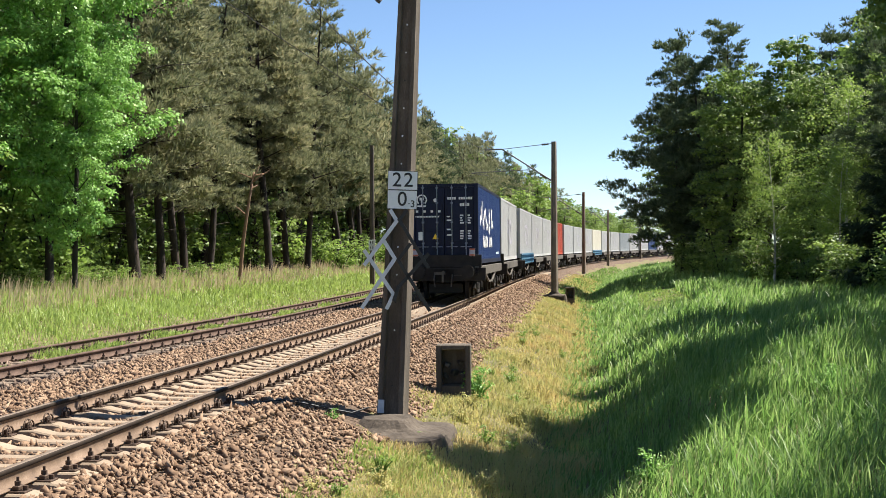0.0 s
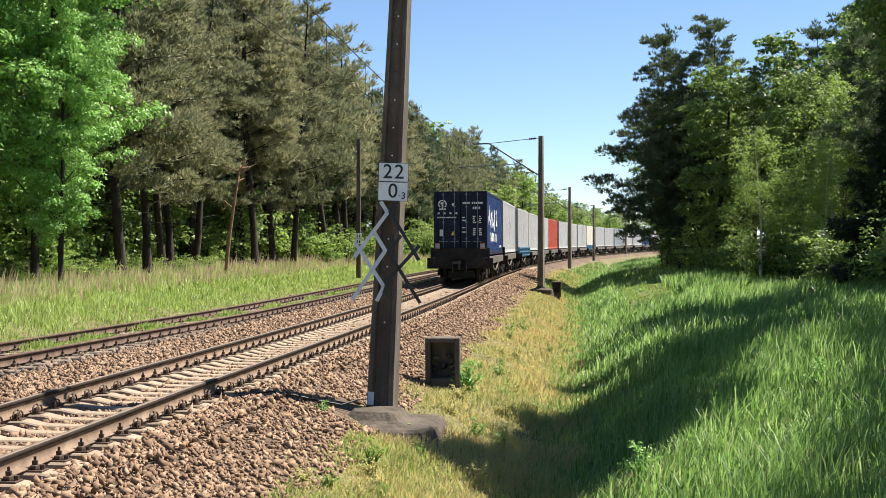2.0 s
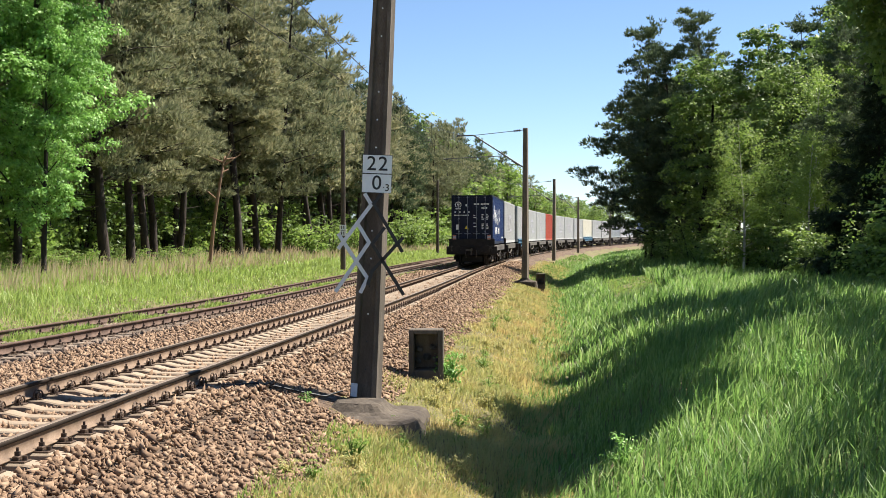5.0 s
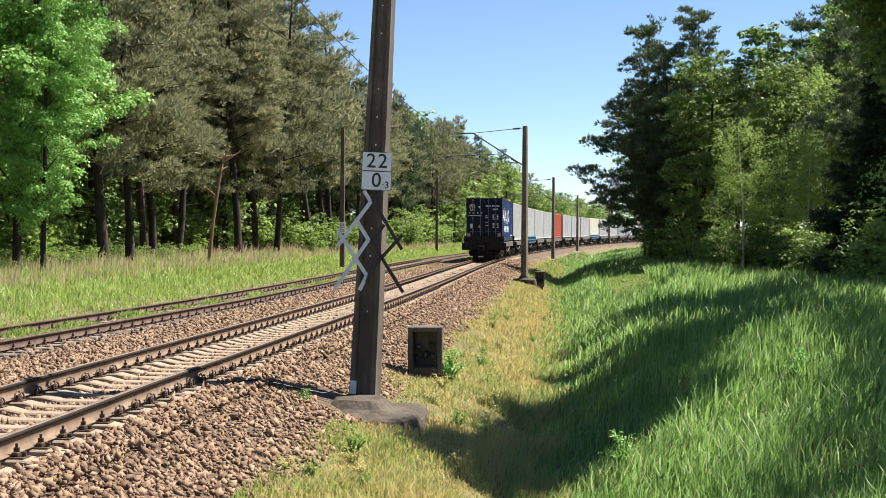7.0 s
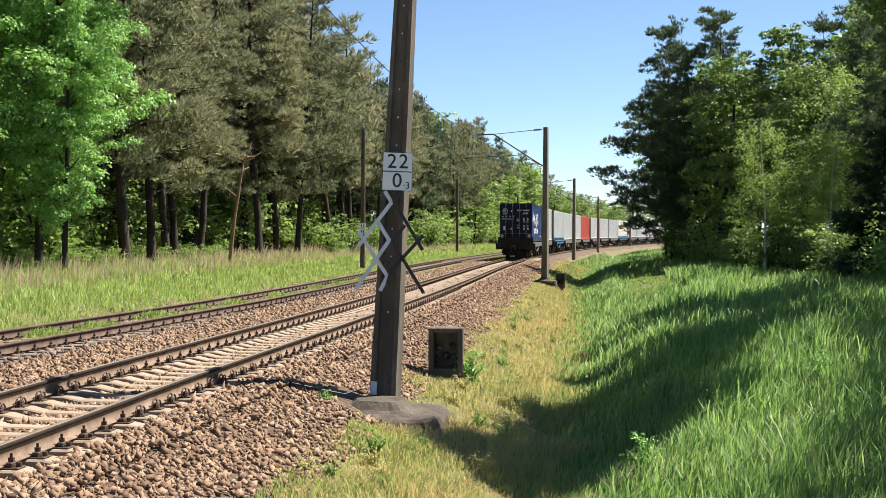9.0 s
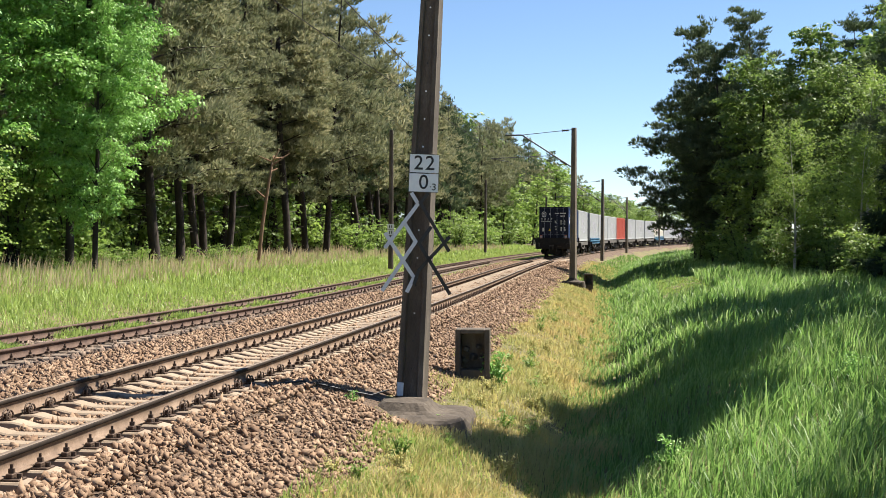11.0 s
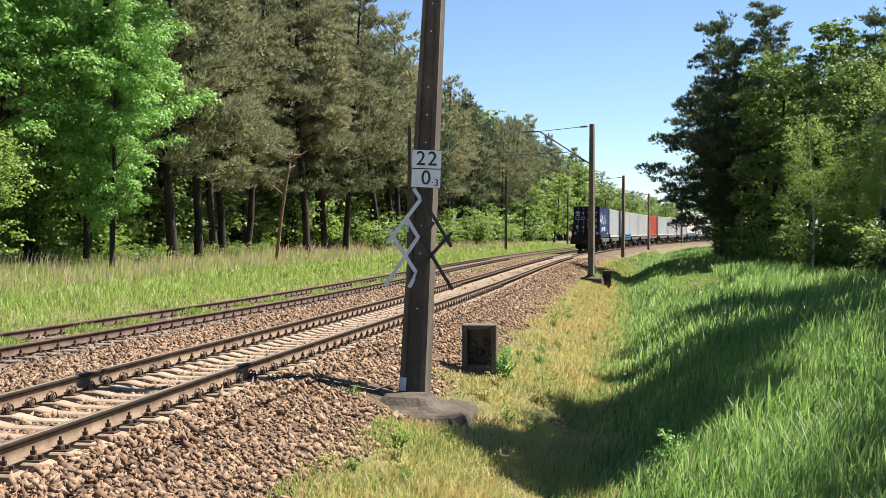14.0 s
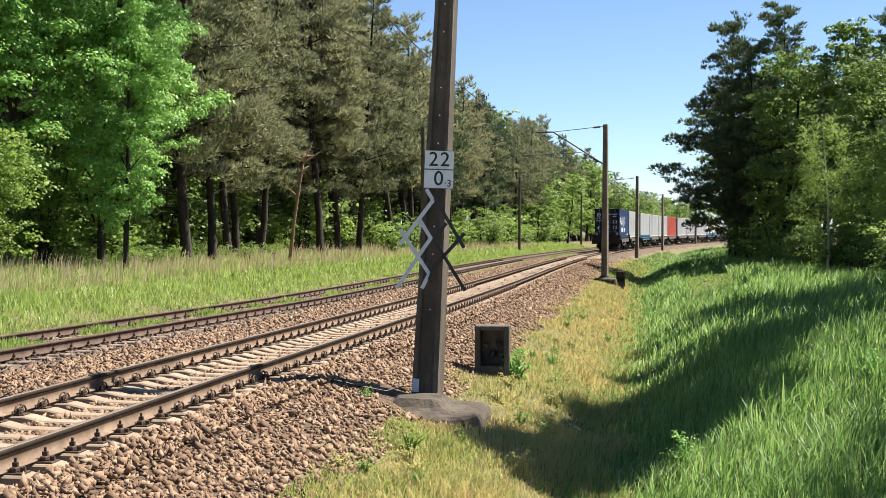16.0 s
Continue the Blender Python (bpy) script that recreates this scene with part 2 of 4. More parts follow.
def sleeper_mesh(name, mat, concrete=True):
    """A sleeper across the line, 2.5 m long, its top at 0; concrete ones have a lowered waist and sloping rail seats."""
    xs = [-1.25, -1.1, -.95, -.55, -.35, 0, .35, .55, .95, 1.1, 1.25]
    tz = [-.09, -.03, 0, 0, -.045, -.05, -.045, 0, 0, -.03, -.09] if concrete else [0] * 11
    tw = [.09, .10, .115, .115, .10, .095, .10, .115, .115, .10, .09] if concrete else [.12] * 11
    bm = bmesh.new()
    rings = []
    for x, z, w in zip(xs, tz, tw):
        rings.append([bm.verts.new((x, sy * ww, zz)) for sy, ww, zz in ((-1, w + .06, -.22), (1, w + .06, -.22), (1, w + .01, z - .015), (1, w - .01, z), (-1, w - .01, z), (-1, w + .01, z - .015))])
    for a, b in zip(rings, rings[1:]):
        for i in range(6):
            bm.faces.new((a[i], a[(i + 1) % 6], b[(i + 1) % 6], b[i]))
    bm.faces.new(rings[0])
    bm.faces.new(rings[-1][::-1])
    bmesh.ops.recalc_face_normals(bm, faces=bm.faces)
    return bm_mesh(name, bm, mat)


def bolt_fastening():
    """Ribbed base plate with two clamps, bolts and nuts; the rail's centre at 0."""
    bm = bmesh.new()
    box(bm, -.19, .19, -.075, .075, -.19, -.172, .004)
    for s in (-1, 1):
        box(bm, s * .10 - .028, s * .10 + .028, -.05, .05, -.172, -.135, .006)
        rod(bm, (s * .10, 0, -.15), (s * .10, 0, -.065), .012, 6)
        rod(bm, (s * .10, 0, -.132), (s * .10, 0, -.10), .026, 6)
        rod(bm, (s * .165, 0, -.18), (s * .165, 0, -.135), .022, 6)
    return bm_mesh("rail_fastening", bm, M_CLIP)


def loop_fastening():
    """Spring-loop clamps on both sides of the rail foot."""
    bm = bmesh.new()
    box(bm, -.17, .17, -.07, .07, -.19, -.172, .004)
    for s in (-1, 1):
        for dx, rr in ((.085, .085), (.125, .075)):
            pts = [Vector((s * dx, rr * math.cos(a), -.165 + rr * math.sin(a))) for a in [math.pi * k / 8 for k in range(-1, 10)]]
            for a, b in zip(pts, pts[1:]):
                rod(bm, a, b, .010, 5)
        rod(bm, (s * .09, .06, -.16), (s * .13, -.06, -.16), .016, 5)
        box(bm, s * .10 - .03, s * .10 + .03, -.03, .03, -.172, -.12, .006)
    return bm_mesh("spring_clip", bm, M_CLIP)


SLEEPER_STEP = .485
LOOPS_U = 15.93     # the stretch with spring clips


def build_track(name, o, dz, label, concrete, u0, u1, rail_side, rail_top, step):
    root = thing(name, Matrix(), label, "railway track", kind="structure")
    for so in (-.7535, .7535):
        part("rail", rail_mesh("rail", o, u0, u1, dz, rail_side, rail_top, so), None, root)
    sl = sleeper_mesh("sleeper", M_SLEEPER if concrete else M_OLD_SLEEPER, concrete)
    bolts, loops = bolt_fastening(), loop_fastening()
    far = []
    for i, u in enumerate(np.arange(6.2, 150, step)):
        x, y = plan(u, float(shift(o, u)))
        m = pose(float(x), float(y), float(grade(u)) + dz - .188, 0, 0, heading(u) + random.uniform(-.5, .5))
        if u < 110:
            part("sleeper", sl, None, root, m=m)
        k = round((u - LOOPS_U) / step)
        if u < 46:
            for so in (-.7535, .7535):
                x, y = plan(u, float(shift(o, u)) + so)
                looped = concrete and (-5 <= k <= 4 or k in (7, 12) if so > 0 else -6 <= k <= 3 or k in (6, 9))
                part("rail_fastening", loops if looped else bolts, None, root, m=pose(float(x), float(y), float(grade(u)) + dz, 0, 0, heading(u)))
        elif u < 95:
            far.append(u)
    bm = bmesh.new()
    for u in far:
        for so in (-.7535, .7535):
            for s in (-.1, .1):
                x, y = plan(u, float(shift(o, u)) + so + s)
                box(bm, float(x) - .03, float(x) + .03, float(y) - .05, float(y) + .05, float(grade(u)) + dz - .18, float(grade(u)) + dz - .09)
    tagged(part("far_fastenings", bm, M_CLIP, root), kind="stuff")
    return root


MAIN = build_track("railway_track", 0.0, 0.0, "railway track with rust-brown rails on concrete sleepers in crushed stone", True, -30, 430, M_RAIL, M_RAILTOP, SLEEPER_STEP)
SIDE = build_track("disused_track", None, -.12, "disused rusty side track half hidden by weeds", False, -30, 220, M_OLD_RAIL, M_OLD_RAIL, .62)


# ---- masts, signs, wires ----
def mast(name, u_xy, base_z, height, w0, w1, d0, d1, lean, label, yaw, holes=False, group="overhead line masts"):
    """A concrete mast with a recessed channel on its two broad faces."""
    root = thing(name, pose(u_xy[0], u_xy[1], base_z, 0, lean, yaw), label, "mast", group)
    bm = bmesh.new()
    rings = []
    for k in range(13):
        f = k / 12
        w, d = (w0 + (w1 - w0) * f) / 2, (d0 + (d1 - d0) * f) / 2
        r = d * .42
        pts = [(-w, -d), (-w * .62, -d), (-w * .52, -d + r), (w * .52, -d + r), (w * .62, -d), (w, -d), (w, d), (w * .62, d), (w * .52, d - r), (-w * .52, d - r), (-w * .62, d), (-w, d)]
        rings.append([bm.verts.new((x, y, height * f)) for x, y in pts])
    for a, b in zip(rings, rings[1:]):
        for i in range(12):
            bm.faces.new((a[i], a[(i + 1) % 12], b[(i + 1) % 12], b[i]))
    bm.faces.new(rings[0][::-1])
    bm.faces.new(rings[-1])
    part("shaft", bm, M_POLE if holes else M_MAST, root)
    if holes:
        # flat discs for the holes; pale ones imitate bright sky showing through
        k, z = 0, .55
        while z < height - .3:
            f = z / height
            d = (d0 + (d1 - d0) * f) / 2
            hb = bmesh.new()
            bmesh.ops.create_cone(hb, cap_ends=True, segments=10, radius1=.011, radius2=.011, depth=.006, matrix=pose(.0, -d * .58 - .002, z, 90))
            part("bolt_hole", hb, M_SKYLIT if k % 4 in (1, 2, 0) and k > 1 else M_BLACK, root)
            z += .375
            k += 1
    return root


# pale colour in place of the sky behind the mast's holes
M_SKYLIT = material("sky_seen_through_hole", [(.75, .77, .80), (.85, .86, .88)], 5, .4, bump=0)
MASTS = [((-.20, 17.5), -.70), ((8.25, 65.5), -.72), ((17.7, 117.5), -.94), ((29.1, 170.7), -1.13), ((44.7, 227.8), -1.3), ((65.6, 285.4), -1.4)]
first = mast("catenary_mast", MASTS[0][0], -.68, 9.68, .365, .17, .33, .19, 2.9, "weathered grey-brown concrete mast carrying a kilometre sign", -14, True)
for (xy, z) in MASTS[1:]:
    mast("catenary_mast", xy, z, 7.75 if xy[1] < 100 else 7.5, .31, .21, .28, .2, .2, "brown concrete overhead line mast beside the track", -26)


def cantilever(xy, z_top, o_tip, u):
    """Tubular bracket with a top rod, a diagonal strut, a steady arm and insulators."""
    x, y = xy
    tx, ty = (float(a) for a in plan(u, o_tip))
    h = Vector((tx - x, ty - y, 0))
    root = thing("cantilever_bracket", pose(x, y, z_top), "dark steel cantilever bracket bolted to a mast", "bracket", "cantilever brackets")
    def at(f, dz):
        return h * f + Vector((0, 0, dz))
    bm = bmesh.new()
    rod(bm, at(.03, -.1), at(.80, -.36), .016, 6)
    part("top_rod", bm, M_STEEL, root)
    bm = bmesh.new()
    rod(bm, at(.04, -1.98), at(.80, -.36), .038, 8)
    rod(bm, at(.80, -.36), at(1.06, -.38), .038, 8)
    part("strut", bm, M_STEEL, root)
    bm = bmesh.new()
    rod(bm, at(.36, -1.42), at(1.28, -1.56), .02, 6)
    rod(bm, at(1.28, -1.56), at(1.0, -1.72), .014, 6)
    part("steady_arm", bm, M_STEEL, root)
    for f, dz in ((.07, -.12), (.10, -1.90)):
        bm = bmesh.new()
        a, b = at(f, dz), at(f + .11, dz + (.24 if dz < -1 else -.03))
        rod(bm, a, b, .03, 8)
        for k in range(4):
            rod(bm, a.lerp(b, .1 + .25 * k), a.lerp(b, .2 + .25 * k), .065, 8)
        part("insulator", bm, M_CLIP, root)
    return Vector((tx, ty, z_top - .36)), Vector((tx, ty, z_top - 1.74))


HANG = []
for k, (xy, z) in enumerate(MASTS):
    u = [17.5, 66.3, 118.4, 172.2, 230.0, 288.5][k] - .4
    top = [7.05, 7.03, 6.5, 6.4, 6.2, 6.1][k]
    HANG.append(cantilever(xy, top, .15, u))
x, y = plan(-32.0, .15)
HANG.insert(0, (Vector((float(x), float(y), 6.75)), Vector((float(x), float(y), 5.4))))


def overhead_line():
    root = thing("overhead_line", Matrix(), "thin sagging overhead line wires above the track", "wire", kind="")
    for (a0, c0), (a1, c1) in zip(HANG, HANG[1:]):
        carrier, contact = bmesh.new(), bmesh.new()
        def sag(f):
            p = a0.lerp(a1, f)
            return p - Vector((0, 0, .75 * 4 * f * (1 - f)))
        pts = [sag(f / 20) for f in range(21)]
        trunk_bm(carrier, pts, [.012] * len(pts), 5)
        rod(contact, c0, c1, .009, 5)
        for f in (.1, .2, .3, .4, .5, .6, .7, .8, .9):
            part("dropper", rod(bmesh.new(), sag(f), c0.lerp(c1, f), .005, 4), M_WIRE, root)
        part("carrier_wire", carrier, M_WIRE, root)
        part("contact_wire", contact, M_WIRE, root)


overhead_line()


def text_mesh(body, size, depth=.003):
    c = bpy.data.curves.new("writing", "FONT")
    c.body, c.size, c.align_x, c.align_y, c.extrude, c.offset = body, size, "CENTER", "CENTER", depth, .0011 * size / .2
    ob = bpy.data.objects.new("writing", c)
    scene.collection.objects.link(ob)
    me = bpy.data.meshes.new_from_object(ob.evaluated_get(bpy.context.evaluated_depsgraph_get()))
    bpy.data.objects.remove(ob)
    me.materials.clear()
    me.materials.append(M_BLACK)
    return me


def kilometre_sign(m, scale, label):
    root = thing("kilometre_sign", m, label, "sign")
    for name, z0, z1 in (("upper_plate", .002, .255), ("lower_plate", -.255, -.002)):
        bm = bmesh.new()
        box(bm, -.2 * scale, .2 * scale, -.008, .008, z0 * scale, z1 * scale, .004)
        plate = part(name, bm, M_SIGN, root)
        bm = bmesh.new()
        for x0, x1, a, b in ((-.2, .2, z0, z0 + .005), (-.2, .2, z1 - .005, z1), (-.2, -.195, z0, z1), (.195, .2, z0, z1)):
            box(bm, x0 * scale, x1 * scale, -.0105, -.0065, a * scale, b * scale)
        part("border", bm, M_BLACK, plate)
    face = lambda x, z: pose(x * scale, -.011, z * scale, 90)
    for x in (-.077, .077):
        part("digit", text_mesh("2", .27 * scale), None, root, m=face(x, .128))
    part("digit", text_mesh("0", .27 * scale), None, root, m=face(.0, -.128))
    part("small_digit", text_mesh("\u00b73", .13 * scale), None, root, m=face(.125, -.185))
    return root


kilometre_sign(pose(-.035, 17.27, 2.505, 0, 2.2, -3), 1.0, "white kilometre sign with black digits on a mast")


def scissor_lattice():
    """Flat bars folded like scissors, a pale half and a black half, strapped across the mast's face."""
    k = 17.22 / 2277
    def at(px, py):
        return Vector(((px - 664) * k, 0, (407 - py) * k))
    root = thing("scissor_lattice", pose(-.075, 17.24, 1.72, 0, 0, -4), "pale and black zigzag flat bars strapped across a mast", "bracket")
    pale = [((647, 338), (659, 358)), ((661, 355), (600, 436)), ((600, 409), (653, 490)), ((653, 486), (639, 514)), ((635, 392), (656, 427)), ((656, 423), (595, 512))]
    dark = [((677, 338), (662, 358)), ((662, 354), (714, 442)), ((715, 416), (659, 477)), ((683, 398), (659, 429)), ((659, 425), (716, 518)), ((661, 473), (652, 500))]
    for i, (bars, mat, name) in enumerate(((pale, M_GREYBAR, "pale_bar"), (dark, M_BLACK, "black_bar"))):
        for j, (a, b) in enumerate(bars):
            bm = bmesh.new()
            bar(bm, at(*a) + Vector((0, -.012 * (j % 2) - .01 * i, 0)), at(*b) + Vector((0, -.012 * (j % 2) - .01 * i, 0)), .05 if i == 0 else .046, .008)
            part(name, bm, mat, root, "pale grey painted bar" if i == 0 else "black painted bar")
    return root


scissor_lattice()


def foundation(xy, z, sx, sy, label):
    """A rough concrete footing block with a domed collar."""
    root = thing("mast_foundation", pose(xy[0], xy[1], z, 0, 0, -10), label, "foundation")
    bm = bmesh.new()
    n, rings = 44, []
    for f, dz in ((1.06, -.8), (1.05, -.30), (1.03, -.18), (1.0, -.07), (.96, -.01), (.88, .02), (.74, .03), (.58, .05), (.48, .08), (.40, .13), (.34, .17)):
        ring = []
        for i in range(n):
            a = 2 * math.pi * i / n
            c, s_ = math.cos(a), math.sin(a)
            q = (abs(c) ** 5 + abs(s_) ** 5) ** (-1 / 5)
            w = 1 + (.07 * noise.noise((c * 2 + z, s_ * 2, dz * 4)) + .05 * noise.noise((c * 7, s_ * 7, dz * 12))) * (1 if f > .7 else .4)
            ring.append(bm.verts.new((c * q * sx * f * w, s_ * q * sy * f * w, dz + .022 * noise.noise((c * 3, s_ * 3, f * 5 + 1)) + .015 * noise.noise((c * 9, s_ * 9, f * 11)))))
        rings.append(ring)
    for a, b in zip(rings, rings[1:]):
        for i in range(n):
            bm.faces.new((a[i], a[(i + 1) % n], b[(i + 1) % n], b[i]))
    bm.faces.new(rings[-1])
    part("block", bm, M_FOUND, root, smooth=False)
    return root


foundation((-.27, 16.86), -.66, .88, .84, "rough weathered concrete footing at the foot of a mast")
foundation((8.25, 65.5), -.82, .6, .5, "pale concrete footing at the foot of a mast")


def cable_box(xy, z, w, h, d, label):
    """A concrete trackside cable box: a frame round a deep recess with old fittings inside."""
    root = thing("cable_box", pose(xy[0], xy[1], z, 0, 0, -6), label, "cable box", "trackside cable boxes")
    t = w * .15
    for name, a in (("side_wall", (-w / 2, -w / 2 + t, 0, d, 0, h)), ("side_wall", (w / 2 - t, w / 2, 0, d, 0, h)), ("top", (-w / 2 + t, w / 2 - t, 0, d, h - t * .9, h)),
                    ("base", (-w / 2 + t, w / 2 - t, 0, d, -.2, h * .28)), ("back_wall", (-w / 2 + t, w / 2 - t, d - .06, d, h * .28, h - t * .9))):
        bm = bmesh.new()
        box(bm, *a, .012)
        part(name, bm, M_POLE, root)
    for i, (cx, cz, r) in enumerate(((-.12, .62, .07), (.1, .66, .06), (.0, .48, .09), (.14, .45, .05), (-.15, .42, .05))):
        bm = bmesh.new()
        q = r * w / .58 * .75
        box(bm, -q, q, -.05, .05, -q * .7, q * .9, q * .3, pose(cx * w / .58, d - .11, cz * h, 12 * i, 20 - 9 * i, 25 * i))
        part("terminal", bm, M_STEEL, root, "old grey terminal fitting")
    return root


cable_box((.835, 21.45), -.85, .575, .94, .42, "old open concrete cable box beside the ballast")
cable_box((9.15, 66.2), -1.25, .46, .80, .4, "dark concrete cable box beside a mast")


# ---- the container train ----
# one blue in two tones: shade painted into the ends, sunlight into the sides
M_BLUE_SHADE = material("container_blue_shaded", [(0.005, 0.007, 0.02), (0.008, 0.012, 0.034), (0.012, 0.017, 0.045)], 2.5, .6, spec=.25, bump=.08, stretch=(1, 1, .3))
M_BLUE_LIT = material("container_blue_lit", [(0.01, 0.03, 0.115), (0.015, 0.042, 0.155)], 2.5, .45, bump=.08, stretch=(1, 1, .3))
M_WHITE = material("pale_grey_container_paint", [(.40, .41, .42), (.48, .48, .49)], 2, .5, bump=.08, stretch=(1, 1, .25))
M_GREY = material("mid_grey_container_paint", [(.26, .29, .32), (.34, .37, .40)], 2, .5, bump=.08, stretch=(1, 1, .25))
M_DARK = material("dark_grey_container_paint", [(.07, .075, .08), (.11, .115, .12)], 2, .5, bump=.08, stretch=(1, 1, .25))
# ends of the pale containers: their shade is put into a darker grey
M_END_SHADE = material("container_end_shaded", [(.15, .16, .17), (.21, .22, .23)], 2, .5, bump=.08, stretch=(1, 1, .25))
M_RED = material("brick_red_container_paint", [(.36, .05, .03), (.46, .075, .045)], 2, .5, bump=.08, stretch=(1, 1, .25))
M_CREAM = material("cream_container_paint", [(.66, .62, .52), (.76, .72, .62)], 2, .5, bump=.08, stretch=(1, 1, .25))
M_TEAL = material("faded_blue_steel", [(0.05, 0.15, 0.26), (0.08, 0.21, 0.34)], 5, .6, bump=.1)
# black steel; on wheels and low blocks it also carries the underside's shade
M_FRAME = material("black_wagon_steel", [(.012, .011, .011), (.035, .03, .027)], 4, .8, .2, bump=.2)
M_SILL = material("dusty_wagon_sill", [(0.06, 0.054, 0.048), (0.13, 0.115, 0.1)], 4, .8, .1, bump=.2)
M_MARK = material("white_marking_paint", [(.70, .71, .72), (.80, .80, .80)], 6, .6, bump=0)
M_FAINT = material("faded_lilac_marking_paint", [(.34, .33, .40), (.42, .40, .46)], 6, .6, bump=0)
M_YELLOW = material("yellow_marking_paint", [(.75, .50, .03), (.82, .58, .06)], 6, .6, bump=0)
M_ORANGE = material("orange_reflector", [(0.42, 0.1, 0.05), (0.52, 0.15, 0.07)], 6, .4, bump=0)
M_BAR = material("zinc_locking_bar", [(.16, .18, .24), (.26, .28, .34)], 6, .45, .5, bump=.05)
CL, CW, CH, CZ = 12.19, 2.438, 2.896, 1.27


def corrugated(along, x_of, n, depth, z0, z1, flip):
    """A trapezoid-profiled sheet; along: list of places along it."""
    bm = bmesh.new()
    prof = []
    step = (along[1] - along[0]) / n
    for i in range(n):
        a = along[0] + i * step
        prof += [(a, 0), (a + step * .28, 0), (a + step * .5, depth), (a + step * .78, depth)]
    prof.append((along[1], 0))
    lo = [bm.verts.new(x_of(a, d, z0)) for a, d in prof]
    hi = [bm.verts.new(x_of(a, d, z1)) for a, d in prof]
    for i in range(len(prof) - 1):
        q = (lo[i], lo[i + 1], hi[i + 1], hi[i])
        bm.faces.new(q[::-1] if flip else q)
    return bm


def container(m, body, side, label, marks):
    root = thing("shipping_container", m, label, "shipping container", "containers of the train")
    w, h = CW / 2, CH / 2
    y0, y1 = -CL / 2, CL / 2
    for s in (-1, 1):
        part("side_wall", corrugated((y0 + .15, y1 - .15), lambda a, d, z: (s * (w - .012 - d), a, z), 40, .036, CZ + .16, CZ + CH - .08, s > 0), side, root)
    bm = bmesh.new()
    for s in (-1, 1):
        for yy in (y0, y1 - .16):
            box(bm, s * (w - .08) - .08, s * (w - .08) + .08, yy, yy + .16, CZ, CZ + CH, .01)
        box(bm, s * (w - .03) - .03, s * (w - .03) + .03, y0 + .16, y1 - .16, CZ + CH - .09, CZ + CH - .002)
        box(bm, s * (w - .04) - .04, s * (w - .04) + .04, y0 + .16, y1 - .16, CZ, CZ + .16)
    for yy in (y0 + .02, y1 - .12):
        box(bm, -w + .16, w - .16, yy, yy + .1, CZ, CZ + .14)
        box(bm, -w + .16, w - .16, yy, yy + .1, CZ + CH - .12, CZ + CH - .004)
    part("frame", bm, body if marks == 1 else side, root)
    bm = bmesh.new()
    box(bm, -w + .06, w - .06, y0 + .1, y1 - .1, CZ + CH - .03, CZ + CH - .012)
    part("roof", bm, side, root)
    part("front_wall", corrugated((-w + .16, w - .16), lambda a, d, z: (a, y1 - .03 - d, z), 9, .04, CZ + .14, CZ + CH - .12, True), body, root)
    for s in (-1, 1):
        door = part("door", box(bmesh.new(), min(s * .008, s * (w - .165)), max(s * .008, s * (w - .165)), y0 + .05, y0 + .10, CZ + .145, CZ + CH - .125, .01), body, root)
        if marks >= 1:
            bm = bmesh.new()
            for k in range(5):
                z = CZ + .3 + k * .5
                box(bm, min(s * .06, s * 1.0), max(s * .06, s * 1.0), y0 + .036, y0 + .052, z, z + .38, .012)
            part("door_panel", bm, body, door)
            for x in (.27, .78):
                bm = bmesh.new()
                rod(bm, (s * x, y0 + .015, CZ + .05), (s * x, y0 + .015, CZ + CH - .05), .019, 6)
                for z in (.1, .75, 1.5, 2.2, 2.75):
                    box(bm, s * x - .045, s * x + .045, y0 + .012, y0 + .045, CZ + z - .03, CZ + z + .03)
                part("locking_bar", bm, M_BAR, door)
                bm = bmesh.new()
                rod(bm, (s * x - .2, y0 - .005, CZ + .62), (s * x + .2, y0 - .005, CZ + .62), .016, 6)
                rod(bm, (s * x, y0 - .01, CZ + .54), (s * x, y0 - .01, CZ + .72), .03, 6)
                part("handle", bm, M_BAR, door)
    face = y0 + .032
    if marks == 1:
        def plaque(items, mat, name, label=""):
            bm = bmesh.new()
            for x0, x1, z0, z1 in items:
                box(bm, x0, x1, face - .004, face, CZ + z0, CZ + z1)
            tagged(part(name, bm, mat, root, label), kind='stuff' if len(items) > 5 else '')
        r = random.Random(3)
        plaque([(.10 + .085 * k + (.08 if k > 3 else 0) + (.08 if k > 9 else 0), .165 + .085 * k + (.08 if k > 3 else 0) + (.08 if k > 9 else 0), 2.32, 2.41) for k in range(11)]
               + [(.56 + .09 * k, .63 + .09 * k, 2.08, 2.19) for k in range(4)], M_MARK, "number_marking")
        plaque([(.08 + .0 * k, .08 + r.uniform(.08, .24), z, z + .05) for k, z in enumerate((1.68, 1.55, 1.22, 1.02))]
               + [(x, x + r.uniform(.08, .15), z, z + .055) for z in (1.72, 1.63, 1.54, 1.45, 1.16, 1.07, .98, .89) for x in (.56, .84)], M_MARK, "data_marking")
        plaque([(-1.04 + .27 * k, -.95 + .27 * k, 1.86, 1.94) for k in range(4)] + [(-1.06 + .055 * k, -1.02 + .055 * k, 1.68, 1.74) for k in range(16)], M_MARK, "name_marking")
        plaque([(-.95, -.77, .86, 1.16)], M_MARK, "data_plate", "pale data plate")
        bm = bmesh.new()
        tri = [bm.verts.new((x, face - d, CZ + z)) for d in (.0, .005) for x, z in ((-.44, .90), (-.22, .90), (-.33, 1.10))]
        bm.faces.new(tri[:3][::-1])
        bm.faces.new(tri[3:])
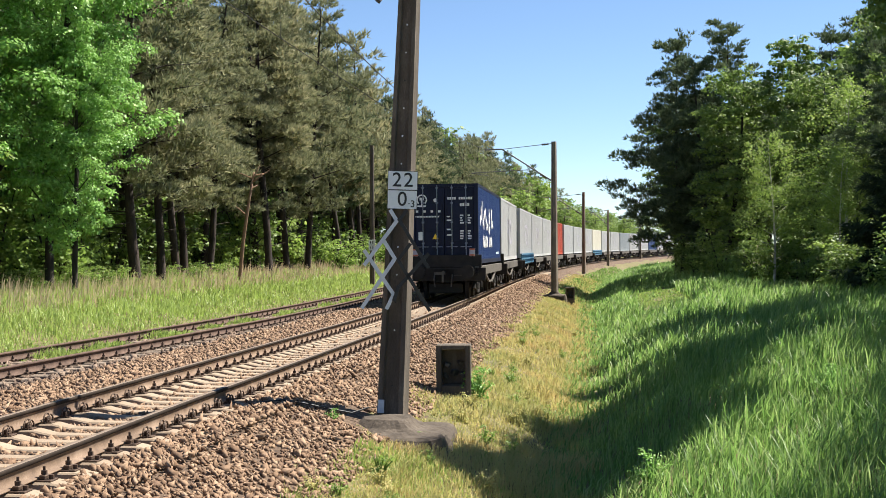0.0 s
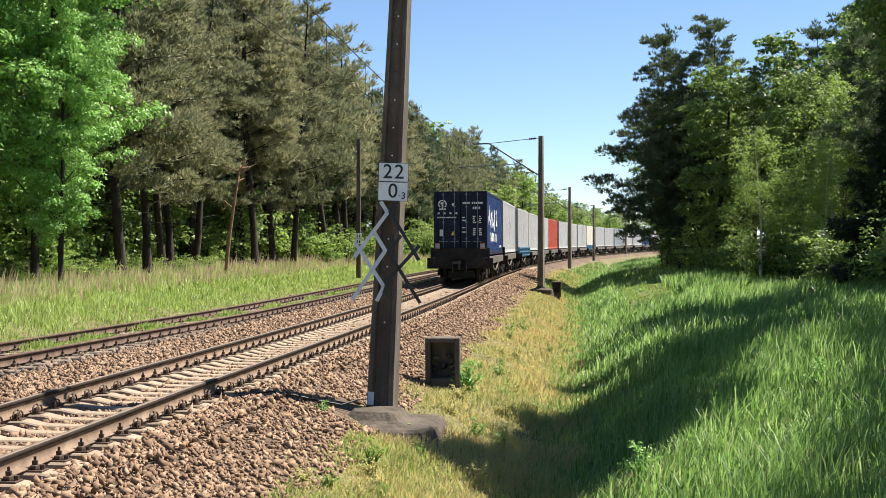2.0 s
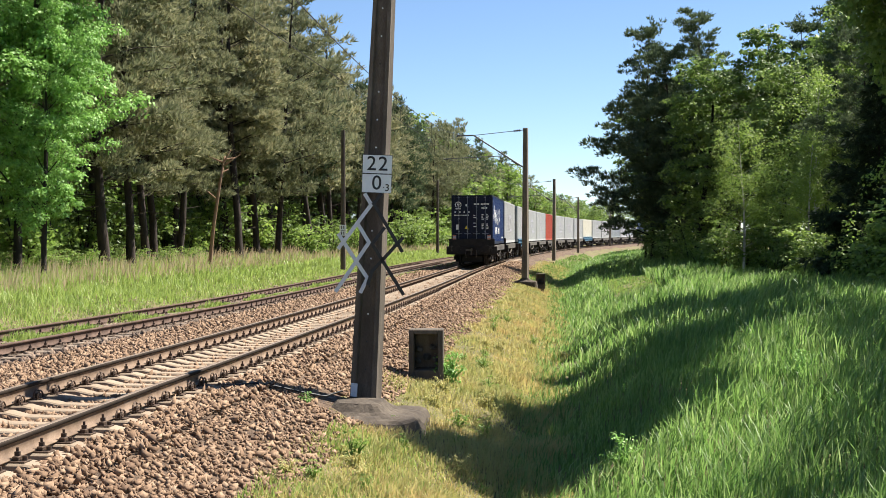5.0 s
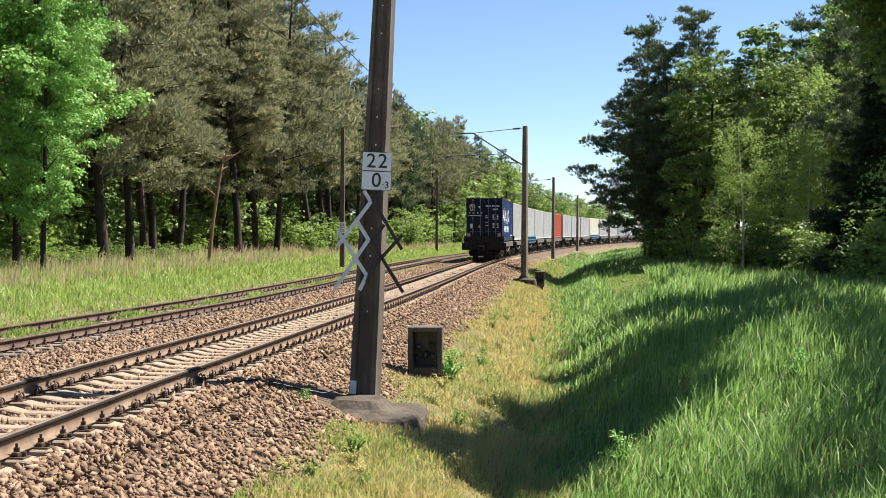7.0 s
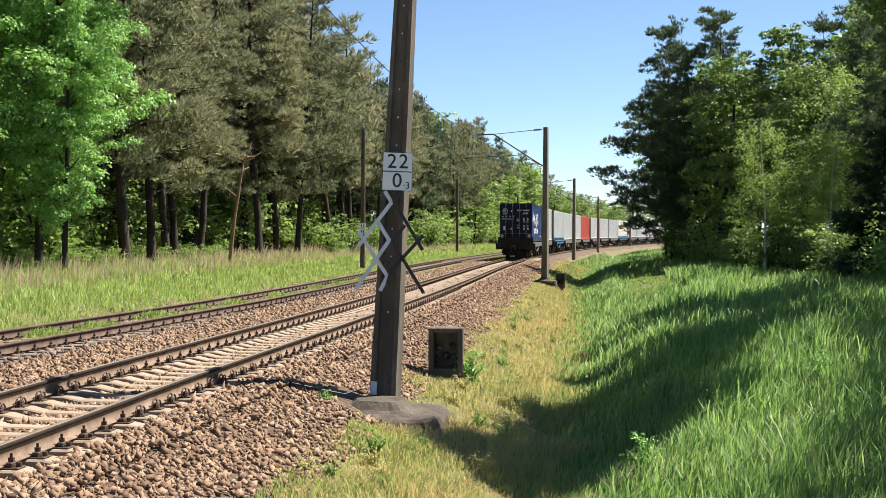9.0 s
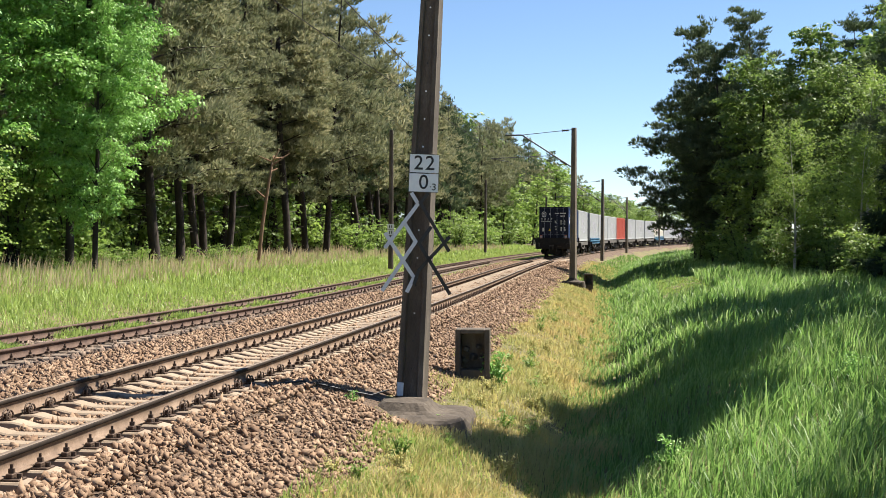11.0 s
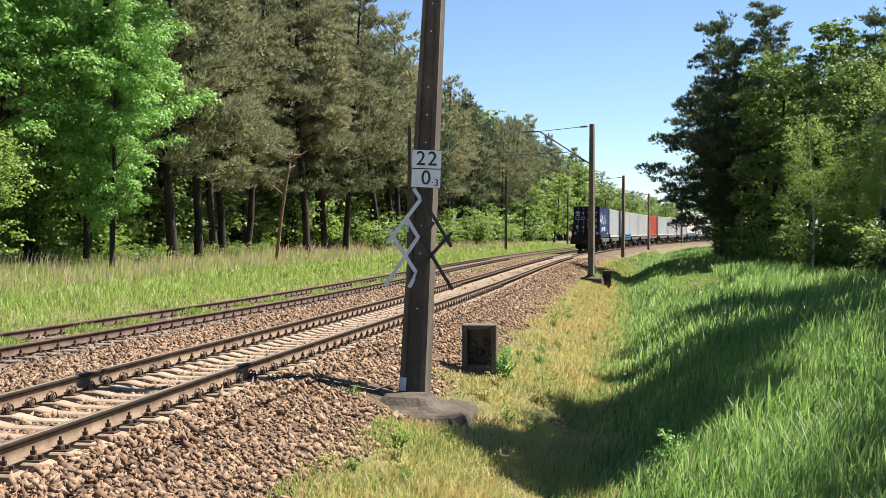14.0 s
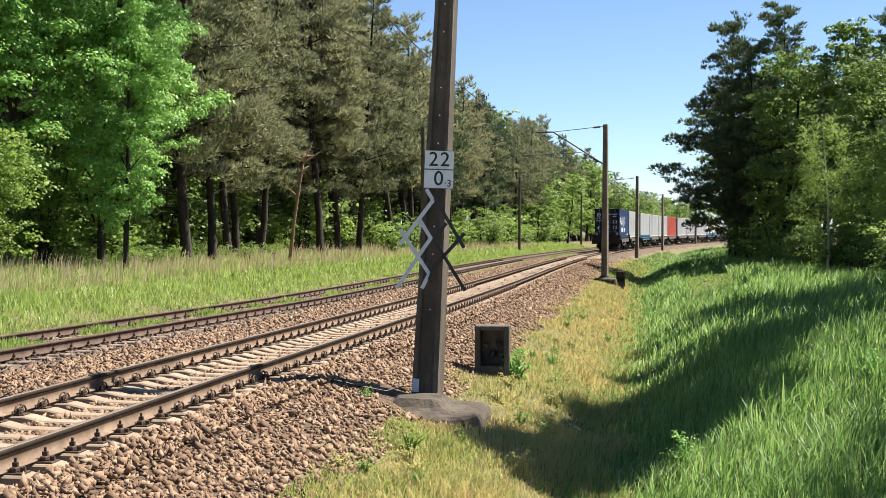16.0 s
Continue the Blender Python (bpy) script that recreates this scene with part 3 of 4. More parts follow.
        for i in range(3):
            bm.faces.new((tri[i], tri[(i + 1) % 3], tri[3 + (i + 1) % 3], tri[3 + i]))
        bmesh.ops.recalc_face_normals(bm, faces=bm.faces)
        part("warning_triangle", bm, M_YELLOW, root, "yellow warning triangle")
        bm = bmesh.new()
        for k in range(22):
            a, b = radians(-50 + k * 280 / 22), radians(-50 + (k + 1) * 280 / 22)
            bar(bm, (-.82 + .17 * math.cos(a), face - .003, CZ + 2.32 + .17 * math.sin(a)), (-.82 + .17 * math.cos(b), face - .003, CZ + 2.32 + .17 * math.sin(b)), .05, .005)
        box(bm, -.90, -.74, face - .005, face, CZ + 2.30, CZ + 2.40)
        box(bm, -.85, -.79, face - .005, face, CZ + 2.10, CZ + 2.34)
        box(bm, -.98, -.66, face - .005, face, CZ + 2.06, CZ + 2.12)
        part("ring_emblem", bm, M_MARK, root, "white ring emblem")
        part("small_emblem", rod(bmesh.new(), (-.33, face, CZ + 2.3), (-.33, face - .005, CZ + 2.3), .07, 12), M_MARK, root)
        # brushed white strokes on the side that faces the sun
        bm = bmesh.new()
        xs = w - .006
        r = random.Random(11)
        for col, (yc, z0, z1) in enumerate(((-4.7, 1.55, 2.45), (-3.3, 1.35, 2.2), (-2.0, 1.35, 2.1), (-.6, 1.2, 2.15), (.8, 1.35, 2.25))):
            for k in range(5):
                za, zb = r.uniform(z0, z1), r.uniform(z0, z1)
                ya = yc + r.uniform(-.45, .45)
                bar(bm, (xs, ya, CZ + za), (xs, ya + r.uniform(-.45, .45), CZ + zb - .12), r.uniform(.12, .22), .004, (1, 0, 0))
        for yc in (-3.4, -2.5, -1.5, -.3, .6):
            for k in range(3):
                bar(bm, (xs, yc + r.uniform(-.4, .4), CZ + .62), (xs, yc + r.uniform(-.4, .4), CZ + 1.0), .16, .004, (1, 0, 0))
        for k in range(8):
            box(bm, xs - .002, xs + .002, 3.2 + k * .22, 3.34 + k * .22, CZ + .32, CZ + .42)
        tagged(part("brush_lettering", bm, M_MARK, root, "white brush-like lettering"), kind="stuff")
    elif marks == 2:
        bm = bmesh.new()
        xs = w - .006
        for k, (a, b, c, d) in enumerate(((-1.6, .9, -1.6, 1.9), (-1.6, 1.9, -.6, 1.9), (-1.6, 1.4, -.6, 1.4), (-.1, .9, -.1, 1.9), (-.1, 1.9, .9, 1.9), (.9, 1.9, .9, 1.4), (-.1, .9, .9, .9), (1.3, 1.9, 1.3, .9), (1.3, .9, 2.0, .9))):
            bar(bm, (xs, a, CZ + b), (xs, c + .01, CZ + d + .01), .22, .004, (1, 0, 0))
        part("side_lettering", bm, M_FAINT, root, "faded lilac lettering")
        bm = bmesh.new()
        for k in range(7):
            box(bm, xs - .002, xs + .003, -4.4, -4.1, CZ + 1.4 + k * .16, CZ + 1.5 + k * .16)
        part("number_marking", bm, M_FAINT, root)
    return root


def wheelset(parent, y, spin):
    ob = part("wheelset", rod(bmesh.new(), (-.9, 0, 0), (.9, 0, 0), .08, 10), M_FRAME, parent, m=pose(0, y, .46))
    for s in (-1, 1):
        bm = bmesh.new()
        rod(bm, (s * .685, 0, 0), (s * .715, 0, 0), .49, 24)
        rod(bm, (s * .715, 0, 0), (s * .82, 0, 0), .46, 24)
        rod(bm, (s * .82, 0, 0), (s * .86, 0, 0), .14, 12)
        part("wheel", bm, M_FRAME, ob)
    return ob


def wagon(m, last, rack):
    root = thing("container_wagon", m, "black container flat wagon on the rails", "railway wagon", "wagons of the train")
    y0, y1 = -6.35, 6.35
    bm = bmesh.new()
    for s in (-1, 1):
        box(bm, s * 1.18 - .07, s * 1.18 + .07, y0, y1, .84, 1.18, .01)
    part("side_sill", bm, M_SILL, root)
    bm = bmesh.new()
    box(bm, -.35, .35, y0, y1, .62, 1.08)
    for y in (-5.9, -4, -2, 0, 2, 4, 5.9):
        box(bm, -1.15, 1.15, y - .12, y + .12, .9, 1.14)
    part("underframe", bm, M_FRAME, root)
    for yy in (y0, y1 - .12):
        bm = bmesh.new()
        box(bm, -1.5, 1.5, yy, yy + .12, .66, 1.14, .02)
        if last:
            box(bm, -1.35, 1.35, yy + .02, yy + .09, 1.14, 1.60, .02)
        part("end_beam", bm, M_FRAME, root)
    for s in (-1, 1):
        for yy in (y0, y1):
            bm = bmesh.new()
            d = -1 if yy < 0 else 1
            rod(bm, (s * .875, yy, 1.0), (s * .875, yy + d * .35, 1.0), .13, 12)
            rod(bm, (s * .875, yy + d * .35, 1.0), (s * .875, yy + d * .42, 1.0), .24, 16)
            part("buffer", bm, M_FRAME, root)
        bm = bmesh.new()
        for y in (-2.6, 2.6):
            bar(bm, (s * 1.2, y, .84), (s * 1.2, y * .35, .52), .07, .06, (1, 0, 0))
        bar(bm, (s * 1.2, -.95, .52), (s * 1.2, .95, .52), .06, .05, (1, 0, 0))
        part("truss_rod", bm, M_SILL, root)
    bm = bmesh.new()
    rod(bm, (0, y0, .98), (0, y0 - .42, .98), .05, 8)
    rod(bm, (0, y0 - .42, .98), (0, y0 - .46, .62), .035, 8)
    for x in (-.34, .3):
        rod(bm, (x, y0, .9), (x, y0 - .2, .72), .022, 6)
        rod(bm, (x, y0 - .2, .72), (x * .9, y0 - .16, .46), .022, 6)
    part("coupling", bm, M_SILL if last else M_FRAME, root, "worn steel coupling hook and air hoses" if last else "")
    # dark blocks added to stand for the shade beneath the wagon
    for yb in (-4.35, 0.0, 4.35):
        bm = bmesh.new()
        box(bm, -.62, .62, yb - 1.5, yb + 1.5, .20, .58, .04)
        part("underside_shade", bm, M_FRAME, root)
    sets = []
    for yb in (-4.35, 4.35):
        bog = part("bogie", box(bmesh.new(), -.95, .95, yb - .2, yb + .2, .42, .72, .03), M_FRAME, root)
        for s in (-1, 1):
            bm = bmesh.new()
            prof = [(-1.35, .40), (-1.2, .62), (-.5, .66), (-.3, .30), (.3, .30), (.5, .66), (1.2, .62), (1.35, .40), (1.1, .34), (.6, .45), (.4, .20), (-.4, .20), (-.6, .45), (-1.1, .34)]
            fr = [[bm.verts.new((s * 1.02 + d, yb + a, z)) for a, z in prof] for d in (-.05, .05)]
            n = len(prof)
            bm.faces.new(fr[0][::-1])
            bm.faces.new(fr[1])
            for i in range(n):
                bm.faces.new((fr[0][i], fr[0][(i + 1) % n], fr[1][(i + 1) % n], fr[1][i]))
            bmesh.ops.recalc_face_normals(bm, faces=bm.faces)
            for a in (-.9, .9):
                box(bm, s * 1.07 - .06, s * 1.07 + .06, yb + a - .14, yb + a + .14, .34, .60, .02)
            part("side_frame", bm, M_FRAME, bog)
        for a in (-.9, .9):
            sets.append(wheelset(root, yb + a, last))
    if last:
        for s in (-1, 1):
            bm = bmesh.new()
            box(bm, s * 1.02 - .10, s * 1.02 + .10, y0 - .03, y0 - .012, 1.55, 1.82, .01)
            lamp = part("tail_board", bm, M_FAINT, root, "red and white tail board")
            bm = bmesh.new()
            for z in (1.53, 1.735):
                box(bm, s * 1.02 - .09, s * 1.02 + .09, y0 - .036, y0 - .031, z + .03, z + .085)
            part("reflector", bm, M_ORANGE, lamp)
        bm = bmesh.new()
        box(bm, .35, .95, y0 - .006, y0 - .001, .86, .875)
        box(bm, -.35, .05, y0 - .006, y0 - .001, .88, .98)
        part("chalk_marking", bm, M_SILL, root)
    if rack:
        bm = bmesh.new()
        for y in np.linspace(-6.2, 6.2, 18):
            box(bm, 1.27, 1.33, y - .05, y + .05, .92, 1.5)
        for z in (.92, 1.18, 1.44):
            box(bm, 1.24, 1.32, -6.3, 6.3, z, z + .09)
        part("side_rack", bm, M_TEAL, root, "faded blue steel side rack")
    return root, sets


FLEET = [("blue", 1), ("white", 2), ("white", 2), ("white", 2), ("white", 2), ("red", 3), ("dark", 2), ("white", 2), ("white", 2), ("cream", 3), ("white", 2), ("white", 2), ("grey", 3),
         ("white", 2), ("white", 2), ("blue", 3), ("white", 2), ("white", 2)]
PAINT = {"blue": (M_BLUE_SHADE, M_BLUE_LIT, "navy blue shipping container with white lettering"), "white": (M_END_SHADE, M_WHITE, "pale grey shipping container with faded lettering"),
         "dark": (M_DARK, M_WHITE, "pale grey shipping container with dark grey doors"), "red": (M_RED, M_RED, "brick red shipping container on a wagon"), "grey": (M_GREY, M_GREY, "mid grey shipping container on a wagon"), "cream": (M_CREAM, M_CREAM, "cream shipping container on a wagon")}
TRAIN = []
OFFSET = 0.0
MADE = {}
WAGON = {}
for k, (paint, marks) in enumerate(FLEET):
    home = pose(0, 0, 0)
    key = (k == 0, k in (2, 9))
    if key in WAGON:
        wg = copy_thing(WAGON[key], home)
        sets = []
    else:
        wg, sets = wagon(home, k == 0, k in (2, 9))
        WAGON[key] = wg
    if (paint, marks) in MADE:
        box_ob = copy_thing(MADE[(paint, marks)], home)
    else:
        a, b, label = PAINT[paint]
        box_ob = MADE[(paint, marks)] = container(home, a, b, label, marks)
    TRAIN.append((OFFSET + CL / 2, wg, box_ob, sets))
    OFFSET += {1: 15.45, 2: 12.6, 3: 12.6, 4: 12.4, 5: 14.5}.get(k, 13.6 if k % 2 else 13.0)


def train_s(t):
    """Length along the axis of the train's last container end at t seconds."""
    return 46.9 + 6.15 * t - .0268 * t * t - .00205 * t ** 3


# ---- old poles along the far side, cable ----
def old_pole(x, y, z, h, plate):
    root = thing("old_pole", pose(x, y, z), "slim weathered grey pole beyond the track", "pole", "old poles")
    part("shaft", rod(bmesh.new(), (0, 0, -.3), (.03, 0, h), .15, 8, .11), M_POLE, root)
    if plate:
        for z0 in (1.62, 1.94):
            part("plate", box(bmesh.new(), -.19, .19, -.17, -.155, z0, z0 + .29, .004), M_SIGN, root, "small white plate")
            bm = bmesh.new()
            for k in (-.07, .05):
                box(bm, k - .025, k + .025, -.174, -.171, z0 + .06, z0 + .23)
            part("digit_bar", bm, M_BLACK, root)


old_pole(-1.15, 73.0, -.1, 7.58, True)
old_pole(7.44, 125.5, -.45, 7.2, False)
old_pole(19.4, 180.8, -.6, 7.2, False)


part('paper_label', box(bmesh.new(), -.17, -.08, -.182, -.172, .18, .36, .003), M_GREYBAR, first, 'small pale paper label')


# ---- plants ----
M_BARK_PINE = material("pine_bark", [(0.016, 0.012, 0.01), (0.036, 0.027, 0.021), (0.065, 0.046, 0.034)], 5, .95, bump=.8, stretch=(1, 1, .25), bump_dist=.05)
M_BARK = material("dark_bark", [(0.018, 0.015, 0.012), (0.042, 0.035, 0.027)], 6, .95, bump=.8, stretch=(1, 1, .25), bump_dist=.05)
M_BARK_BIRCH = material("birch_bark", [(.10, .09, .08), (.45, .43, .40), (.55, .53, .50)], 5, .85, bump=.4, stretch=(1, 1, 2))
M_DEAD = material("dead_reddish_wood", [(.20, .12, .075), (.32, .20, .13)], 6, .95, bump=.5, stretch=(1, 1, .25))
M_NEEDLE = material("olive_pine_needles", [(0.08, 0.105, 0.055), (0.195, 0.215, 0.115), (0.35, 0.345, 0.195), (0.5, 0.44, 0.26)], 1.5, .75, bump=0, island=.6, translucent=0.32, spec=.25, obj_random=.2)
M_NEEDLE_GREEN = material("green_pine_needles", [(0.05, 0.075, 0.04), (0.1, 0.14, 0.07), (0.19, 0.22, 0.115)], 1.5, .75, bump=0, island=.6, translucent=0.28, spec=.25, obj_random=.2)
M_SPRUCE = material("dark_spruce_needles", [(0.016, 0.029, 0.016), (0.034, 0.055, 0.026), (0.052, 0.078, 0.036)], 1.5, .75, bump=0, island=.6, translucent=0.2, spec=.25)
M_MAPLE = material("fresh_maple_leaves", [(0.11, 0.24, 0.05), (0.22, 0.42, 0.085), (0.37, 0.56, 0.165)], 1.2, .5, bump=0, island=.6, translucent=0.36, spec=.4, obj_random=.1)
M_LEAF = material("green_leaves", [(0.07, 0.13, 0.028), (0.155, 0.24, 0.05), (0.26, 0.345, 0.09)], 1.2, .5, bump=0, island=.6, translucent=0.5, spec=.4, obj_random=.25)
M_YOUNG = material("yellow_green_leaves", [(0.1, 0.18, 0.035), (0.22, 0.33, 0.065), (0.38, 0.48, 0.12)], 1.2, .5, bump=0, island=.6, translucent=0.52, spec=.4, obj_random=.2)
M_GRASS = material("green_grass", [(0.07, 0.155, 0.035), (0.145, 0.27, 0.06), (0.26, 0.4, 0.11), (0.46, 0.5, 0.25)], .35, .45, bump=0, island=.55, translucent=0.5, spec=.35)
M_MEADOW = material("meadow_grass", [(0.19, 0.28, 0.06), (0.27, 0.38, 0.085), (0.35, 0.44, 0.12), (0.46, 0.46, 0.22)], .35, .5, bump=0, island=0.35, translucent=0.45, spec=.4)
M_DRY = material("dry_trackside_weeds", [(0.15, 0.24, 0.055), (0.28, 0.345, 0.1), (0.49, 0.44, 0.17), (0.6, 0.42, 0.19), (0.56, 0.29, 0.13)], .6, .7, bump=0, island=0.16, translucent=0.4, spec=.3)
M_STALK = material("tan_seed_stalks", [(0.46, 0.36, 0.23), (0.6, 0.49, 0.33)], 1, .8, bump=0, island=.6, translucent=0.4, spec=.2)


def unit(n, g):
    v = g.normal(size=(n, 3))
    return v / np.linalg.norm(v, axis=1, keepdims=True)


def leaf_quads(centres, normals, size, g):
    """Small folded leaves, two triangles each, at the centres, that face along the normals."""
    n = len(centres)
    a = np.cross(normals, unit(n, g))
    a /= np.linalg.norm(a, axis=1, keepdims=True) + 1e-6
    b = np.cross(normals, a)
    s = (size * g.uniform(.6, 1.35, n))[:, None]
    v = np.stack([centres - a * s * .5, centres + b * s * .44 - normals * s * .14, centres + a * s * .55, centres - b * s * .44 - normals * s * .14], 1)
    i = np.arange(n)[:, None] * 4
    f = np.concatenate([i + [0, 1, 2], i + [0, 2, 3]], 1).reshape(-1, 3)
    return v.reshape(-1, 3), f


def needle_tufts(centres, dirs, size, g, k=3):
    """Tufts of k thin blades that fan out round a direction."""
    n = len(centres)
    d = np.repeat(dirs, k, 0) + unit(n * k, g) * .7
    d /= np.linalg.norm(d, axis=1, keepdims=True)
    p = np.repeat(centres, k, 0)
    w = np.cross(d, unit(n * k, g))
    w /= np.linalg.norm(w, axis=1, keepdims=True) + 1e-6
    s = (np.repeat(size * g.uniform(.7, 1.3, n), k))[:, None]
    v = np.stack([p - w * s * .13, p + w * s * .13, p + d * s], 1).reshape(-1, 3)
    return v, np.arange(n * k * 3).reshape(-1, 3)


def make_tree(kind, h, seed, dense, r_crown, bare, leaf_mat, bark_mat, leaf, label, name):
    """A tree at the origin: tapered trunk with limbs, and a crown of leaves or needle tufts gathered in uneven clumps."""
    g = np.random.default_rng(seed)
    root = thing(name, pose(0, 0, 0), label, "tree" if kind != "bush" else "bush")
    bm = bmesh.new()
    clumps = []   # place, radius, direction
    lean = Vector((g.uniform(-.09, .09), g.uniform(-.09, .09), 0))
    def axis(z):
        return Vector((lean.x * z + .12 * math.sin(z * .5 + seed), lean.y * z + .12 * math.cos(z * .43 + seed * 2) - .12, z))
    if kind != "bush":
        r0 = {"pine": .0125, "leafy": .014, "birch": .010, "spruce": .013}[kind] * h
        zs = [h * f for f in (-.03, .02, .12, .3, .5, .7, .88, .98)]
        trunk_bm(bm, [axis(z) for z in zs], [r0 * 1.15, r0, r0 * .85, r0 * .75, r0 * .58, r0 * .38, r0 * .16, r0 * .05])
        n_limb = {"pine": 38, "leafy": 26, "birch": 24, "spruce": 46}[kind]
        for i in range(n_limb):
            f = bare + (1 - bare) * ((i + g.uniform(0, 1)) / n_limb)
            t = (f - bare) / (1 - bare)
            if kind == "pine":
                env = (.62 + .38 * math.sin(math.pi * min(1, t * 1.15 + .1))) * (1 - .5 * t ** 4)
            elif kind == "spruce":
                env = 1.02 - .95 * t
            else:
                env = math.sin(math.pi * (.12 + .80 * t)) ** .7
            length = r_crown * env * g.uniform(.6, 1.12)
            az = i * 2.4 + g.uniform(-.5, .5)
            rise = {"pine": .25, "leafy": .65, "birch": .5, "spruce": -.28}[kind] * g.uniform(.4, 1.3) + (.3 * t if kind != "spruce" else .25 * t)
            start = axis(h * f * (.97 if kind != "leafy" else .9))
            d = Vector((math.cos(az), math.sin(az), rise)).normalized()
            mid = start + d * length * .5 + Vector((0, 0, .06 * length))
            end = start + d * length
            rl = max(.012, r0 * .22 * (1 - .6 * t))
            trunk_bm(bm, [start, mid, end], [rl, rl * .6, rl * .2], 5)
            for q in ((.35, .55, .75, .98) if kind == "pine" else (.45, .7, .95) if kind != "spruce" else (.25, .5, .75, .98)):
                p = start.lerp(end, q) + Vector(unit(1, g)[0]) * length * .14
                clumps.append((p, {"pine": .20, "spruce": .22}.get(kind, .34) * length * (.75 + .35 * q) * g.uniform(.6, 1.3) + .2, d))
            if kind == "pine" and length > 1.5:
                side = Vector((-d.y, d.x, .1))
                for sg in (-1, 1):
                    p = start.lerp(end, .7) + side * sg * length * .32
                    trunk_bm(bm, [start.lerp(end, .4), p], [rl * .4, rl * .15], 4)
                    clumps.append((p, .19 * length * g.uniform(.6, 1.3) + .2, d))
        if kind == "pine":   # dead snags under the crown
            for i in range(9):
                z = h * g.uniform(.08, max(.14, bare))
                az = g.uniform(0, 6.3)
                p = axis(z)
                trunk_bm(bm, [p, p + Vector((math.cos(az), math.sin(az), g.uniform(-.1, .35))) * g.uniform(.5, 1.6)], [.022, .008], 4)
        clumps.append((axis(h * .96), .35 + .03 * h, Vector((0, 0, 1))))
    else:
        for i in range(9):
            az, ln = g.uniform(0, 6.3), g.uniform(.45, 1.0)
            end = Vector((math.cos(az) * r_crown * g.uniform(.2, .9), math.sin(az) * r_crown * g.uniform(.2, .9), h * ln))
            trunk_bm(bm, [Vector((0, 0, -.1)), end * .5 + Vector((0, 0, .1 * h)), end], [.03, .02, .006], 4)
            for q in (.25, .5, .75, 1.0):
                clumps.append((end * q + Vector(unit(1, g)[0]) * .25 * r_crown, r_crown * g.uniform(.28, .5), end.normalized()))
    tagged(part("trunk" if kind != "bush" else "stem", bm, bark_mat, root, smooth=True), kind="stuff" if name == "weed" else "")
    needles = kind in ("pine", "spruce")
    c = np.array([p[:] for p, _, _ in clumps])
    r = np.array([q for _, q, _ in clumps])
    out = np.array([d[:] for _, _, d in clumps])
    # every clump breaks up into sprays, whose upper sides carry the leaves
    k = 3 if needles else 5
    flat = np.array([1, 1, .55 if needles else .75])
    sc = np.repeat(c, k, 0) + unit(len(c) * k, g) * (np.repeat(r, k) * g.uniform(.45, 1.05, len(c) * k))[:, None] * flat
    sr = np.repeat(r, k) * g.uniform(.34, .62, len(c) * k)
    so = np.repeat(out, k, 0)
    idx = g.choice(len(sc), dense, p=sr ** 2 / (sr ** 2).sum())
    off = unit(dense, g)
    off[:, 2] = np.where(g.uniform(0, 1, dense) < .8, np.abs(off[:, 2]), off[:, 2])
    pts = sc[idx] + off * (sr[idx] * g.uniform(.55, 1.08, dense))[:, None] * np.array([1, 1, .5 if needles else .62])
    if kind == "birch":
        pts[:, 2] -= g.uniform(0, .9, dense) ** 2 * 1.2
    pts[:, 2] = np.maximum(pts[:, 2], .08)
    if needles:
        dirs = off * .6 + so[idx] * .45
        dirs[:, 2] += .45 if kind == "pine" else -.45
        v, f = needle_tufts(pts, dirs, leaf, g)
    else:
        nrm = off * .8 + unit(dense, g) * .6
        nrm[:, 2] += .45
        nrm /= np.linalg.norm(nrm, axis=1, keepdims=True)
        v, f = leaf_quads(pts, nrm, leaf, g)
    tagged(part("crown" if kind != "bush" else "foliage", mesh_np("crown", v, f, (leaf_mat,)), None, root), kind="stuff")
    return root


def zg(x, y):
    """Ground height under a place, by search along the line."""
    u = y
    for _ in range(8):
        m = float(np.interp(u, U, SLOPE))
        u = u + ((y - u) + m * (x - float(np.interp(u, U, XA)))) / (1 + m * m)
    m = float(np.interp(u, U, SLOPE))
    o = ((x - float(np.interp(u, U, XA))) - m * (y - u)) / math.sqrt(1 + m * m)
    return float(ground_z(u, o))


